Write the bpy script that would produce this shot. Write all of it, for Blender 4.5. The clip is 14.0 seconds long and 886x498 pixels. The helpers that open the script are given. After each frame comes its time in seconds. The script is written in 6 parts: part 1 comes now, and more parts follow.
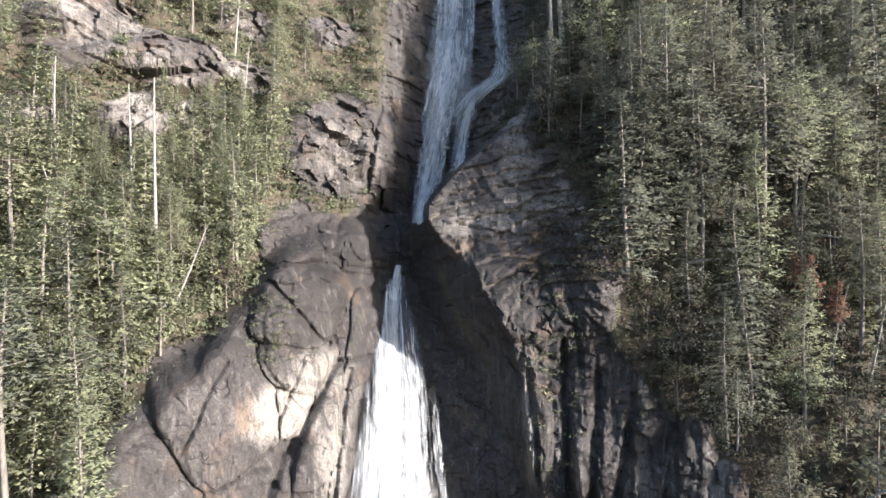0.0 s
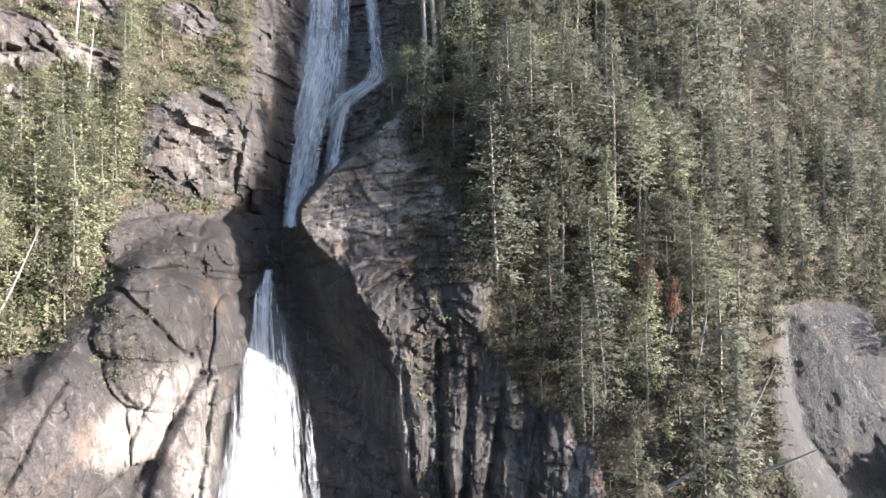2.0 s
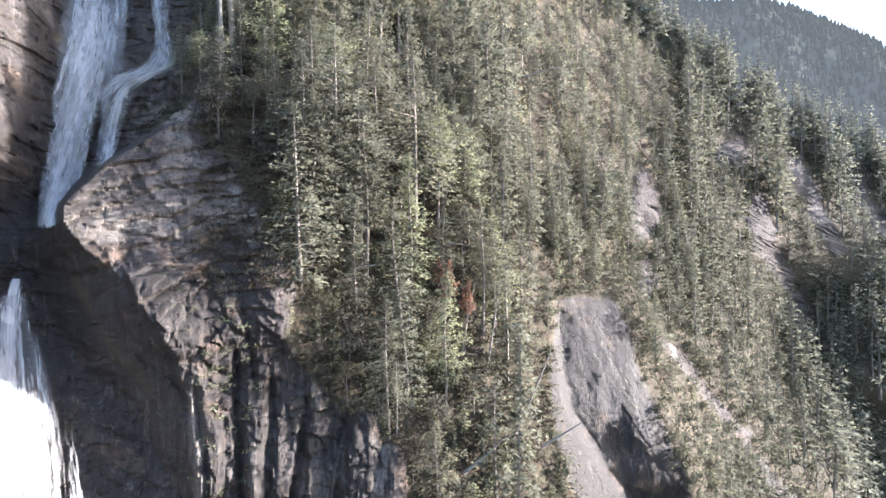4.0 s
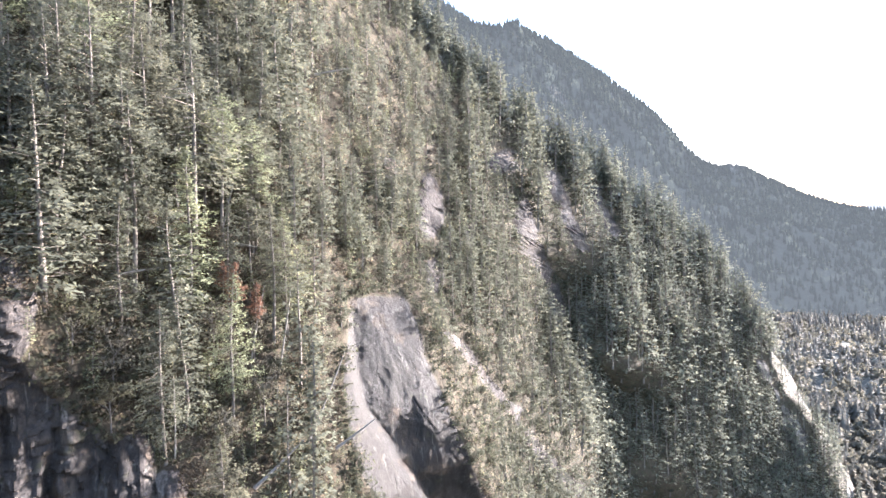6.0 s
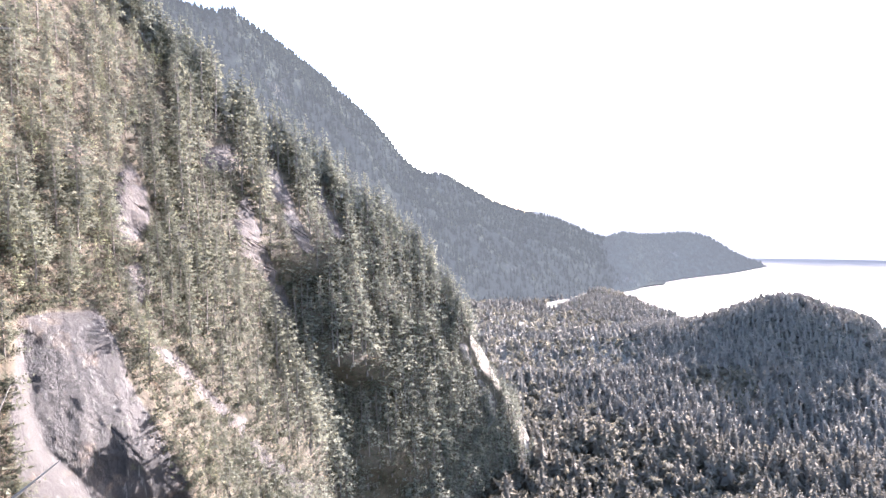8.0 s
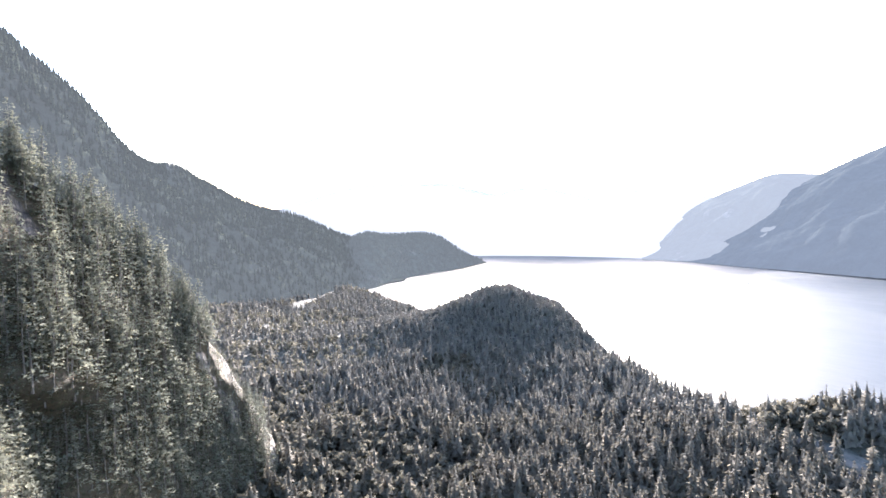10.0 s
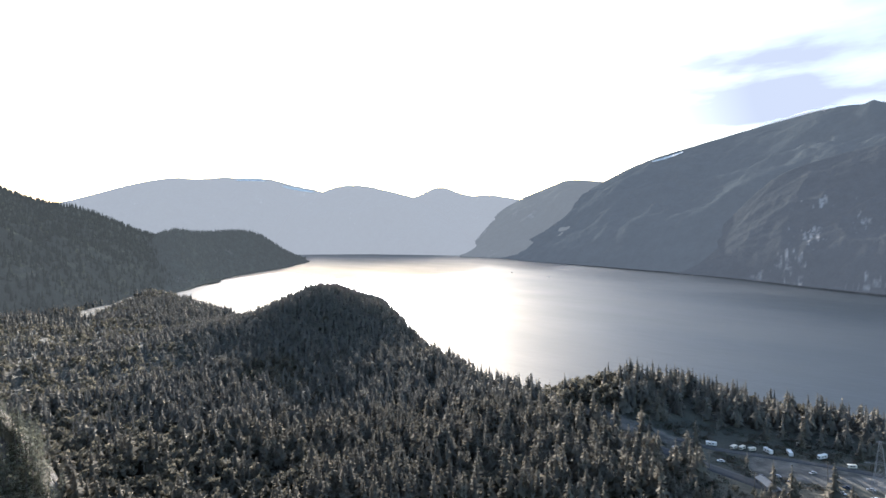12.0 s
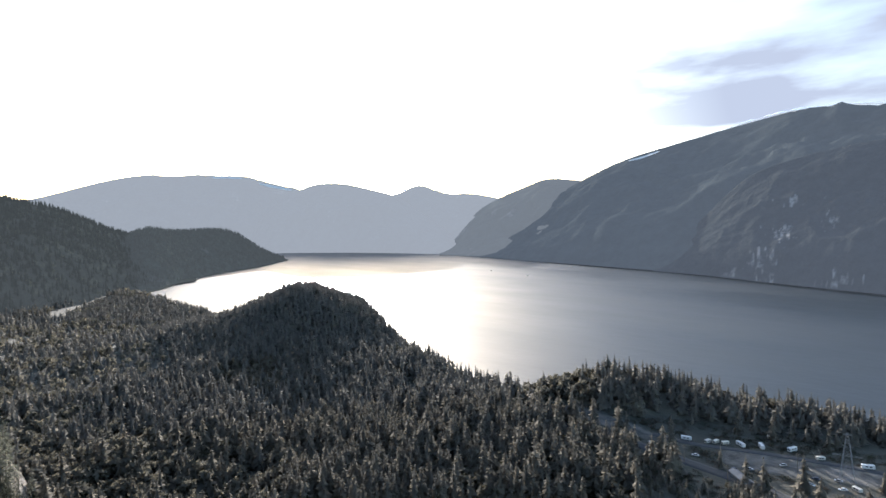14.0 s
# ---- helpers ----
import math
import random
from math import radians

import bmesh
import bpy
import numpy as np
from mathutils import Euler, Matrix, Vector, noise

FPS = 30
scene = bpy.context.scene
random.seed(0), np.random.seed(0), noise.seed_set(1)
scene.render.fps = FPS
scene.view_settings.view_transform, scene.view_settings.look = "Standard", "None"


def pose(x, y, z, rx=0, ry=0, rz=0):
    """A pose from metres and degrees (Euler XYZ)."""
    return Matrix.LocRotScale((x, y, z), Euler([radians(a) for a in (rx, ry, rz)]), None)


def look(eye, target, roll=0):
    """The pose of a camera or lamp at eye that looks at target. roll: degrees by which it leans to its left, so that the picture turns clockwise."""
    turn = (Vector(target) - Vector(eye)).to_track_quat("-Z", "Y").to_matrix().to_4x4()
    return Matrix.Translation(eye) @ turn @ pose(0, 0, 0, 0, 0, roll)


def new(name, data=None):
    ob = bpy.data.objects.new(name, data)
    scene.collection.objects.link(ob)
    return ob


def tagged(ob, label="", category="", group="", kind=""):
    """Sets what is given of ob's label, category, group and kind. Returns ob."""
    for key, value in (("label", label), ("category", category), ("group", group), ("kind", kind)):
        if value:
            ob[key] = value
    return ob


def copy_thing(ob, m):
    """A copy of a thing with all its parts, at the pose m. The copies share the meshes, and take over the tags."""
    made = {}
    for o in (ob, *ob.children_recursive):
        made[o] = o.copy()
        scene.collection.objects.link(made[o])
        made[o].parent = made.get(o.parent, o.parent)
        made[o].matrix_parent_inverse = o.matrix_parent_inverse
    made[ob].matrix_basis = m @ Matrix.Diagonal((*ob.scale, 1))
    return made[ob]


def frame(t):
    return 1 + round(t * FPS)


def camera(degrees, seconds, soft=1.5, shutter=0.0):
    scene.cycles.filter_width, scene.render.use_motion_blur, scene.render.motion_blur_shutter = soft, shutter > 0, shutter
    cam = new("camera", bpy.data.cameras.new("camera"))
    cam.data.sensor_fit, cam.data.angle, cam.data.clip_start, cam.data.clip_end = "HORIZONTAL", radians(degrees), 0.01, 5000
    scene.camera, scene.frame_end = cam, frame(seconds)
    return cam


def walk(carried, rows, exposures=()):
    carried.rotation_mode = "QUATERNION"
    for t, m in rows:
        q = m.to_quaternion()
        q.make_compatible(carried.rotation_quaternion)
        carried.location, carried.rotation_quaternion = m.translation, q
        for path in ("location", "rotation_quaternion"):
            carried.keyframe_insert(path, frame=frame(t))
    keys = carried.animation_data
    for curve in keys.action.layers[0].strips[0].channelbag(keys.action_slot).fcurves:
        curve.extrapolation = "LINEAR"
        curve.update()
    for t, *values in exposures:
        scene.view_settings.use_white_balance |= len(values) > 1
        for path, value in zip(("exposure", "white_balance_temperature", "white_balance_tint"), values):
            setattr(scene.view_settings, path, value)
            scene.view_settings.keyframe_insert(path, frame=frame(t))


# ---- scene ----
EYE = 170.0  # the drone hovers this high above the fjord and only turns
cam = camera(78.5, 14.0, soft=1.5)
walk(cam, [
    (0.0, pose(0, 0, EYE, 90.00, -0.00, 0.00)),
    (0.5, pose(0, 0, EYE, 90.05, -0.09, -1.00)),
    (1.0, pose(0, 0, EYE, 90.19, -0.07, -3.58)),
    (1.5, pose(0, 0, EYE, 90.28, 0.01, -8.05)),
    (2.0, pose(0, 0, EYE, 90.38, 0.14, -13.13)),
    (2.5, pose(0, 0, EYE, 90.46, 0.27, -18.64)),
    (3.0, pose(0, 0, EYE, 90.53, 0.32, -23.81)),
    (3.2, pose(0, 0, EYE, 90.57, 0.31, -25.93)),
    (5.5, pose(0, 0, EYE, 90.46, 1.09, -48.49)),
    (6.0, pose(0, 0, EYE, 90.36, 1.31, -55.12)),
    (6.5, pose(0, 0, EYE, 90.26, 1.61, -61.53)),
    (7.0, pose(0, 0, EYE, 90.07, 1.86, -68.22)),
    (7.5, pose(0, 0, EYE, 89.82, 2.02, -75.60)),
    (8.0, pose(0, 0, EYE, 89.53, 2.35, -83.63)),
    (8.5, pose(0, 0, EYE, 89.17, 2.47, -90.92)),
    (8.7, pose(0, 0, EYE, 89.06, 2.49, -93.74)),
    (10.8, pose(0, 0, EYE, 88.03, 1.81, -118.47)),
    (11.0, pose(0, 0, EYE, 87.93, 1.78, -120.53)),
    (11.5, pose(0, 0, EYE, 87.73, 1.75, -125.63)),
    (12.0, pose(0, 0, EYE, 87.61, 1.79, -128.30)),
    (12.5, pose(0, 0, EYE, 87.56, 1.79, -129.60)),
    (13.0, pose(0, 0, EYE, 87.47, 1.73, -130.03)),
    (13.5, pose(0, 0, EYE, 87.42, 1.76, -130.31)),
    (14.0, pose(0, 0, EYE, 87.37, 1.76, -130.47)),
], exposures=[
    (0.0, 2.5, 6230, 13.5),
    (3.0, 3.03, 6150, 17.0),
    (5.5, 3.42, 6150, 19.0),
    (6.5, 3.5, 6250, 21.0),
    (7.5, 3.66, 6250, 26.0),
    (8.5, 3.52, 6250, 25.0),
    (11.0, 2.6, 6250, 14.5),
    (12.5, 1.67, 6300, 12.5),
    (14.0, 1.62, 6300, 12.5),
])

# ---- daylight: a low sun over the fjord, thin bright cloud round it ----
SUN_BEARING, SUN_RISE = 118.5, 12.0
world = bpy.data.worlds.new("daylight")
scene.world = world
world.use_nodes = True
wn, wl = world.node_tree.nodes, world.node_tree.links
wn.clear()
sky = wn.new("ShaderNodeTexSky")
sky.sky_type, sky.sun_disc = "NISHITA", False
sky.sun_elevation, sky.sun_rotation = radians(SUN_RISE), radians(SUN_BEARING)
sky.air_density, sky.dust_density, sky.ozone_density = 1.0, 1.5, 1.5
coord = wn.new("ShaderNodeTexCoord")
stretch = wn.new("ShaderNodeMapping")
stretch.inputs["Scale"].default_value = (1.2, 1.2, 5.0)
cloud = wn.new("ShaderNodeTexNoise")
cloud.inputs["Scale"].default_value, cloud.inputs["Detail"].default_value = 2.2, 7.0
ramp = wn.new("ShaderNodeValToRGB")
ramp.color_ramp.elements[0].position, ramp.color_ramp.elements[1].position = 0.30, 0.60
thin = wn.new("ShaderNodeMix")
thin.data_type = "RGBA"
thin.inputs[7].default_value = (1.25, 1.42, 1.75, 1)
# the cloud sheet lies over the fjord's north-western side
toward = wn.new("ShaderNodeVectorMath")
toward.operation = "DOT_PRODUCT"
toward.inputs[1].default_value = (math.sin(radians(178)), math.cos(radians(178)), 0.25)
spread = wn.new("ShaderNodeMapRange")
spread.inputs["From Min"].default_value, spread.inputs["From Max"].default_value = 0.70, 0.97
both = wn.new("ShaderNodeMath")
both.operation = "MULTIPLY"
back = wn.new("ShaderNodeBackground")
back.inputs["Strength"].default_value = 0.15
wout = wn.new("ShaderNodeOutputWorld")
wl.new(coord.outputs["Generated"], stretch.inputs["Vector"])
wl.new(stretch.outputs["Vector"], cloud.inputs["Vector"])
wl.new(cloud.outputs["Fac"], ramp.inputs["Fac"])
wl.new(coord.outputs["Generated"], toward.inputs[0])
wl.new(toward.outputs["Value"], spread.inputs["Value"])
wl.new(ramp.outputs["Color"], both.inputs[0])
wl.new(spread.outputs[0], both.inputs[1])
wl.new(both.outputs[0], thin.inputs[0])
wl.new(sky.outputs["Color"], thin.inputs[6])
wl.new(thin.outputs[2], back.inputs["Color"])
wl.new(back.outputs["Background"], wout.inputs["Surface"])

lamp = bpy.data.lights.new("sun", "SUN")
lamp.energy, lamp.angle, lamp.color = 3.7, radians(0.6), (1.0, 0.95, 0.88)
sb, sr = radians(SUN_BEARING), radians(SUN_RISE)
sun_way = Vector((math.sin(sb) * math.cos(sr), math.cos(sb) * math.cos(sr), math.sin(sr)))
sun = new("sun", lamp)
sun.matrix_world = look(sun_way * 3000, (0, 0, 0))

# ---- tools ----


def hash_unit(i, j, k, seed):
    h = (i.astype(np.int64) * 374761393 + j.astype(np.int64) * 668265263 + k.astype(np.int64) * 2147483647 + seed * 1274126177) & 0xFFFFFFFF
    h = ((h ^ (h >> 13)) * 1274126177) & 0xFFFFFFFF
    h = ((h ^ (h >> 16)) * 2246822519) & 0xFFFFFFFF
    return ((h ^ (h >> 15)) & 0xFFFF) / 32767.5 - 1.0


def soft_noise(x, y, z, seed=0):
    """Smooth noise in -1..1 at arrays of places."""
    x, y, z = np.broadcast_arrays(np.asarray(x, float), np.asarray(y, float), np.asarray(z, float))
    i, j, k = np.floor(x), np.floor(y), np.floor(z)
    u, v, w = x - i, y - j, z - k
    u, v, w = (q * q * (3 - 2 * q) for q in (u, v, w))
    out = 0.0
    for di in (0, 1):
        for dj in (0, 1):
            for dk in (0, 1):
                out = out + hash_unit(i + di, j + dj, k + dk, seed) * (u if di else 1 - u) * (v if dj else 1 - v) * (w if dk else 1 - w)
    return out


def fractal(x, y, z, octaves=4, seed=0, ridged=False):
    total, amp, norm = 0.0, 1.0, 0.0
    for o in range(octaves):
        n = soft_noise(x, y, z, seed + o * 17)
        total = total + amp * ((1 - 2 * np.abs(n)) if ridged else n)
        norm += amp
        amp *= 0.5
        x, y, z = x * 2.03, y * 2.03, z * 2.03
    return total / norm


def facets(u, v, size_u, size_v, seed, tilt, step):
    """Broken rock: cells with plane faces, each tilted and set in or out, and how near a joint is."""
    gu, gv = u / size_u, v / size_v
    gu, gv = gu + 0.35 * soft_noise(gu * 0.8, gv * 0.8, gu * 0, seed + 5), gv + 0.35 * soft_noise(gu * 0.8, gv * 0.8, gu * 0 + 9, seed + 6)
    i, j = np.floor(gu), np.floor(gv)
    best, second = np.full(gu.shape, 9.0), np.full(gu.shape, 9.0)
    face = np.zeros(gu.shape)
    for di in (-1, 0, 1):
        for dj in (-1, 0, 1):
            ci, cj = i + di, j + dj
            cu = ci + 0.5 + 0.42 * hash_unit(ci, cj, ci * 0, seed)
            cv = cj + 0.5 + 0.42 * hash_unit(ci, cj, ci * 0 + 1, seed)
            d = (gu - cu) ** 2 + (gv - cv) ** 2
            plane = step * hash_unit(ci, cj, ci * 0 + 2, seed) + tilt * (hash_unit(ci, cj, ci * 0 + 3, seed) * (gu - cu) * size_u + hash_unit(ci, cj, ci * 0 + 4, seed) * (gv - cv) * size_v)
            near = d < best
            second = np.where(near, best, np.minimum(second, d))
            face = np.where(near, plane, face)
            best = np.minimum(best, d)
    return face, np.exp(-((np.sqrt(second) - np.sqrt(best)) / 0.06) ** 2)


def terrace(n, step, riser=0.25, keep=0.25):
    """Sheet jointing: a smooth field cut into flat-lying shells with steep edges."""
    q = n / step
    k = np.floor(q)
    return (1 - keep) * step * (k + ease((q - k - 1 + riser) / riser)) + keep * n


def groove(n, step, width=0.05):
    """Thin joints along the shells' edges."""
    q = n / step
    return np.exp(-((q - np.floor(q) - 0.8) / width) ** 2)


def ease(q):
    q = np.clip(q, 0, 1)
    return q * q * (3 - 2 * q)


def along(table, q):
    """A smooth curve through a short table of (place, value)."""
    xs, ys = np.array([p[0] for p in table], float), np.array([p[1] for p in table], float)
    gap = np.mean(np.diff(xs)) * 0.3
    return sum(np.interp(q + d * gap, xs, ys) for d in (-1, -0.5, 0, 0.5, 1)) / 5


def bell(b, e, b0, e0, sb, se):
    return np.exp(-((b - b0) / sb) ** 2 - ((e - e0) / se) ** 2)


def polar(bearing, radius):
    b = np.radians(bearing)
    return radius * np.sin(b), radius * np.cos(b)


def raw_mesh(name, verts, faces, material, smooth=False, normals=None):
    """A mesh datablock from arrays: faces (n, 3) or (n, 4), normals one for each vertex."""
    verts, faces = np.asarray(verts, np.float32), np.asarray(faces, np.int32)
    me = bpy.data.meshes.new(name)
    n, k = faces.shape
    me.vertices.add(len(verts))
    me.vertices.foreach_set("co", verts.ravel())
    me.loops.add(n * k)
    me.loops.foreach_set("vertex_index", faces.ravel())
    me.polygons.add(n)
    me.polygons.foreach_set("loop_start", np.arange(0, n * k, k, dtype=np.int32))
    me.polygons.foreach_set("use_smooth", np.full(n, smooth))
    me.update(calc_edges=True)
    me.validate()
    if normals is not None:
        me.attributes.new("custom_normal", "FLOAT_VECTOR", "POINT").data.foreach_set("vector", np.asarray(normals, np.float32).ravel())
    me.materials.append(material)
    return me


def grid_faces(rows, cols):
    i = np.arange(rows * cols).reshape(rows, cols)
    return np.stack([i[:-1, :-1], i[:-1, 1:], i[1:, 1:], i[1:, :-1]], -1).reshape(-1, 4)


def value_layer(me, name, values):
    me.attributes.new(name, "FLOAT", "POINT").data.foreach_set("value", np.asarray(values, np.float32).ravel())


def part(name, me, parent, label="", m=None):
    ob = new(name, me)
    ob.parent = parent
    if m is not None:
        ob.matrix_basis = m
    return tagged(ob, label)


def join_arrays(pieces):
    """One set of arrays from a list of (verts, faces) or (verts, faces, normals)."""
    fs, n = [], 0
    for v, f, *_ in pieces:
        fs.append(f + n)
        n += len(v)
    out = [np.concatenate([q[0] for q in pieces]), np.concatenate(fs)]
    if len(pieces[0]) > 2:
        out.append(np.concatenate([q[2] for q in pieces]))
    return tuple(out)


def strew(templates, which, places, scales, turns):
    """Copies of small templates as one set of arrays."""
    pieces = []
    for k, (tv, tf, *tn) in enumerate(templates):
        s = which == k
        if not s.any():
            continue
        p, sc, an = places[s], scales[s], turns[s]
        c, d = np.cos(an)[:, None], np.sin(an)[:, None]

        def turned(q):
            return q[None, :, 0] * c - q[None, :, 1] * d, q[None, :, 0] * d + q[None, :, 1] * c, np.broadcast_to(q[None, :, 2], (len(p), len(q)))

        x, y, z = turned(tv)
        v = np.stack([x * sc[:, 0:1], y * sc[:, 0:1], z * sc[:, 1:2]], -1) + p[:, None, :]
        f = tf[None] + (np.arange(s.sum()) * len(tv))[:, None, None]
        piece = [v.reshape(-1, 3), f.reshape(-1, 3)]
        if tn:
            piece.append(np.stack(turned(tn[0]), -1).reshape(-1, 3))
        pieces.append(tuple(piece))
    return join_arrays(pieces)

# ---- materials ----
class Shade:
    """A node material under construction."""

    def __init__(self, name):
        self.mat = bpy.data.materials.new(name)
        self.mat.use_nodes = True
        self.n, self.l = self.mat.node_tree.nodes, self.mat.node_tree.links
        self.bsdf = self.n["Principled BSDF"]
        self.out = self.n["Material Output"]

    def node(self, kind, links=(), **values):
        nd = self.n.new(kind)
        for key, value in values.items():
            nd.inputs[key.replace("_", " ")].default_value = value
        for key, source in links:
            self.l.new(source, nd.inputs[key])
        return nd

    def place(self, scale=(1, 1, 1)):
        c = self.n.new("ShaderNodeNewGeometry")
        return self.node("ShaderNodeMapping", [("Vector", c.outputs["Position"])], Scale=scale).outputs[0]

    def noise(self, scale, detail=6.0, rough=0.6, vector=None, warp=0.0):
        nd = self.node("ShaderNodeTexNoise", [("Vector", vector or self.place())], Scale=scale, Detail=detail, Roughness=rough, Distortion=warp)
        return nd.outputs["Fac"]

    def ramp(self, fac, low, high, a=(0, 0, 0), b=(1, 1, 1)):
        nd = self.node("ShaderNodeValToRGB", [("Fac", fac)])
        e = nd.color_ramp.elements
        e[0].position, e[1].position = low, high
        e[0].color, e[1].color = (*a, 1), (*b, 1)
        return nd.outputs["Color"]

    def mix(self, fac, a, b, mode="MIX"):
        nd = self.n.new("ShaderNodeMix")
        nd.data_type, nd.blend_type = "RGBA", mode
        for slot, v in ((0, fac), (6, a), (7, b)):
            if isinstance(v, (int, float)):
                nd.inputs[slot].default_value = v
            elif isinstance(v, tuple):
                nd.inputs[slot].default_value = (*v, 1)
            else:
                self.l.new(v, nd.inputs[slot])
        return nd.outputs[2]

    def math(self, op, a, b=0.0):
        nd = self.n.new("ShaderNodeMath")
        nd.operation = op
        for slot, v in ((0, a), (1, b)):
            if isinstance(v, (int, float)):
                nd.inputs[slot].default_value = v
            else:
                self.l.new(v, nd.inputs[slot])
        return nd.outputs[0]

    def layer(self, name):
        nd = self.n.new("ShaderNodeAttribute")
        nd.attribute_name = name
        return nd.outputs["Fac"]

    def bump(self, height, strength=0.5, distance=0.3):
        nd = self.node("ShaderNodeBump", [("Height", height)], Strength=strength, Distance=distance)
        self.l.new(nd.outputs[0], self.bsdf.inputs["Normal"])

    def set(self, colour=None, rough=None, **values):
        for key, v in (("Base Color", colour), ("Roughness", rough)):
            if v is None:
                continue
            if isinstance(v, tuple):
                self.bsdf.inputs[key].default_value = (*v, 1)
            elif isinstance(v, float):
                self.bsdf.inputs[key].default_value = v
            else:
                self.l.new(v, self.bsdf.inputs[key])
        for key, v in values.items():
            self.bsdf.inputs[key.replace("_", " ")].default_value = v
        return self


def foliage(name, dark, light, dry=(0.15, 0.125, 0.08), dry_share=0.15):
    s = Shade(name)
    island = s.n.new("ShaderNodeNewGeometry").outputs["Random Per Island"]
    each = s.n.new("ShaderNodeObjectInfo").outputs["Random"]
    col = s.mix(s.ramp(s.noise(0.11, 2.0), 0.3, 0.7), dark, light)
    col = s.mix(s.math("MULTIPLY", s.ramp(s.noise(0.8, 3.0), 0.35, 0.7), 0.5), col, light)
    col = s.mix(s.math("MULTIPLY", island, 0.18), col, light)
    col = s.mix(s.math("MULTIPLY", s.ramp(each, 0.55, 1.0), dry_share * 2), col, dry)
    s.set(col, 0.8)
    s.bsdf.inputs["Specular IOR Level"].default_value = 0.08
    leak = s.node("ShaderNodeBsdfTranslucent", [("Color", col)])
    both = s.node("ShaderNodeMixShader", [(1, s.bsdf.outputs[0]), (2, leak.outputs[0])], Fac=0.48)
    s.l.new(both.outputs[0], s.out.inputs["Surface"])
    return s.mat


def bark(name, a, b):
    s = Shade(name)
    v = s.place((3, 3, 0.5))
    n = s.noise(1.5, 6.0, 0.7, v)
    s.set(s.mix(s.ramp(n, 0.3, 0.7), a, b), 0.9)
    s.bump(n, 0.6, 0.1)
    return s.mat


def cliff_material():
    """Bare granite where the slope is rock, darkened where water runs and where shade is painted in, moss and forest
    soil elsewhere.
    """
    s = Shade("granite_and_forest_soil")
    big, mid, fine = s.noise(0.07, 5.0, 0.6, warp=0.8), s.noise(0.5, 7.0, 0.68, warp=0.4), s.noise(3.0, 7.0, 0.75)
    tone, pale, damp_shade = s.layer("tone"), s.layer("pale"), s.layer("wet_shade")
    granite = s.mix(s.ramp(s.math("ADD", s.math("MULTIPLY", tone, 0.5), big), 0.4, 0.95), (0.021, 0.0178, 0.0162), (0.080, 0.070, 0.065))
    granite = s.mix(s.math("MULTIPLY", s.ramp(mid, 0.40, 0.62), 0.35), granite, (0.095, 0.085, 0.079))
    # pale granite; the layer also carries painted sunlight
    paled = s.math("ADD", s.math("MULTIPLY", pale, 1.0), s.math("MULTIPLY", s.math("SUBTRACT", big, 0.5), 1.2))
    granite = s.mix(s.ramp(paled, 0.28, 0.62), granite, s.mix(mid, (0.178, 0.158, 0.138), (0.365, 0.332, 0.295)))
    # water-dark granite, with shade put into the colour by the same layer
    granite = s.mix(s.math("MULTIPLY", damp_shade, 0.8), granite, (0.017, 0.015, 0.014))
    # water stains running down, dark algae and pale mineral
    stain = s.noise(0.45, 6.0, 0.62, s.place((2.2, 2.2, 0.22)), 0.9)
    granite = s.mix(s.math("MULTIPLY", s.ramp(stain, 0.50, 0.62), 0.6), granite, (0.016, 0.014, 0.0135))
    granite = s.mix(s.math("MULTIPLY", s.ramp(stain, 0.34, 0.42, (1, 1, 1), (0, 0, 0)), 0.3), granite, (0.20, 0.186, 0.177))
    rust = s.ramp(s.noise(0.16, 4.0), 0.58, 0.72)
    granite = s.mix(s.math("MULTIPLY", rust, 0.4), granite, (0.15, 0.098, 0.062))
    granite = s.mix(1.0, granite, s.ramp(fine, 0.36, 0.66, (0.62, 0.62, 0.62), (1.4, 1.4, 1.4)), "MULTIPLY")
    # moss in patches
    granite = s.mix(s.math("MULTIPLY", s.ramp(s.noise(0.3, 6.0, 0.7), 0.60, 0.68), 0.6), granite, (0.050, 0.052, 0.026))
    # hairline joints
    bent = s.node("ShaderNodeTexNoise", [("Vector", s.place())], Scale=0.16, Detail=6.0)
    warped = s.mix(0.55, s.place((0.13, 0.13, 0.055)), bent.outputs["Color"])
    joint = s.node("ShaderNodeTexVoronoi", [("Vector", warped)], Scale=2.0)
    joint.feature = "DISTANCE_TO_EDGE"
    some = s.ramp(s.noise(0.11, 3.0), 0.50, 0.58)
    line = s.math("MAXIMUM", s.ramp(joint.outputs["Distance"], 0.002, 0.010), some)
    granite = s.mix(line, (0.03, 0.027, 0.025), granite)
    soil = s.mix(s.ramp(mid, 0.35, 0.65), (0.036, 0.029, 0.020), (0.076, 0.061, 0.042))
    soil = s.mix(s.ramp(s.noise(0.9, 5.0), 0.48, 0.68), soil, (0.044, 0.047, 0.026))
    edge = s.math("ADD", s.layer("rock"), s.math("MULTIPLY", s.math("SUBTRACT", mid, 0.5), 0.9))
    col = s.mix(s.ramp(edge, 0.38, 0.56), soil, granite)
    s.set(col, s.ramp(damp_shade, 0.0, 1.0, (0.9, 0.9, 0.9), (0.62, 0.62, 0.62)))
    s.bsdf.inputs["Specular IOR Level"].default_value = 0.25
    grain = s.noise(0.9, 8.0, 0.78, s.place((1.3, 1.3, 0.7)), 0.3)
    h = s.math("ADD", s.math("ADD", s.math("MULTIPLY", grain, 0.5), s.math("MULTIPLY", fine, 0.3)), s.math("MULTIPLY", line, 0.3))
    s.bump(h, 0.8, 0.8)
    return s.mat


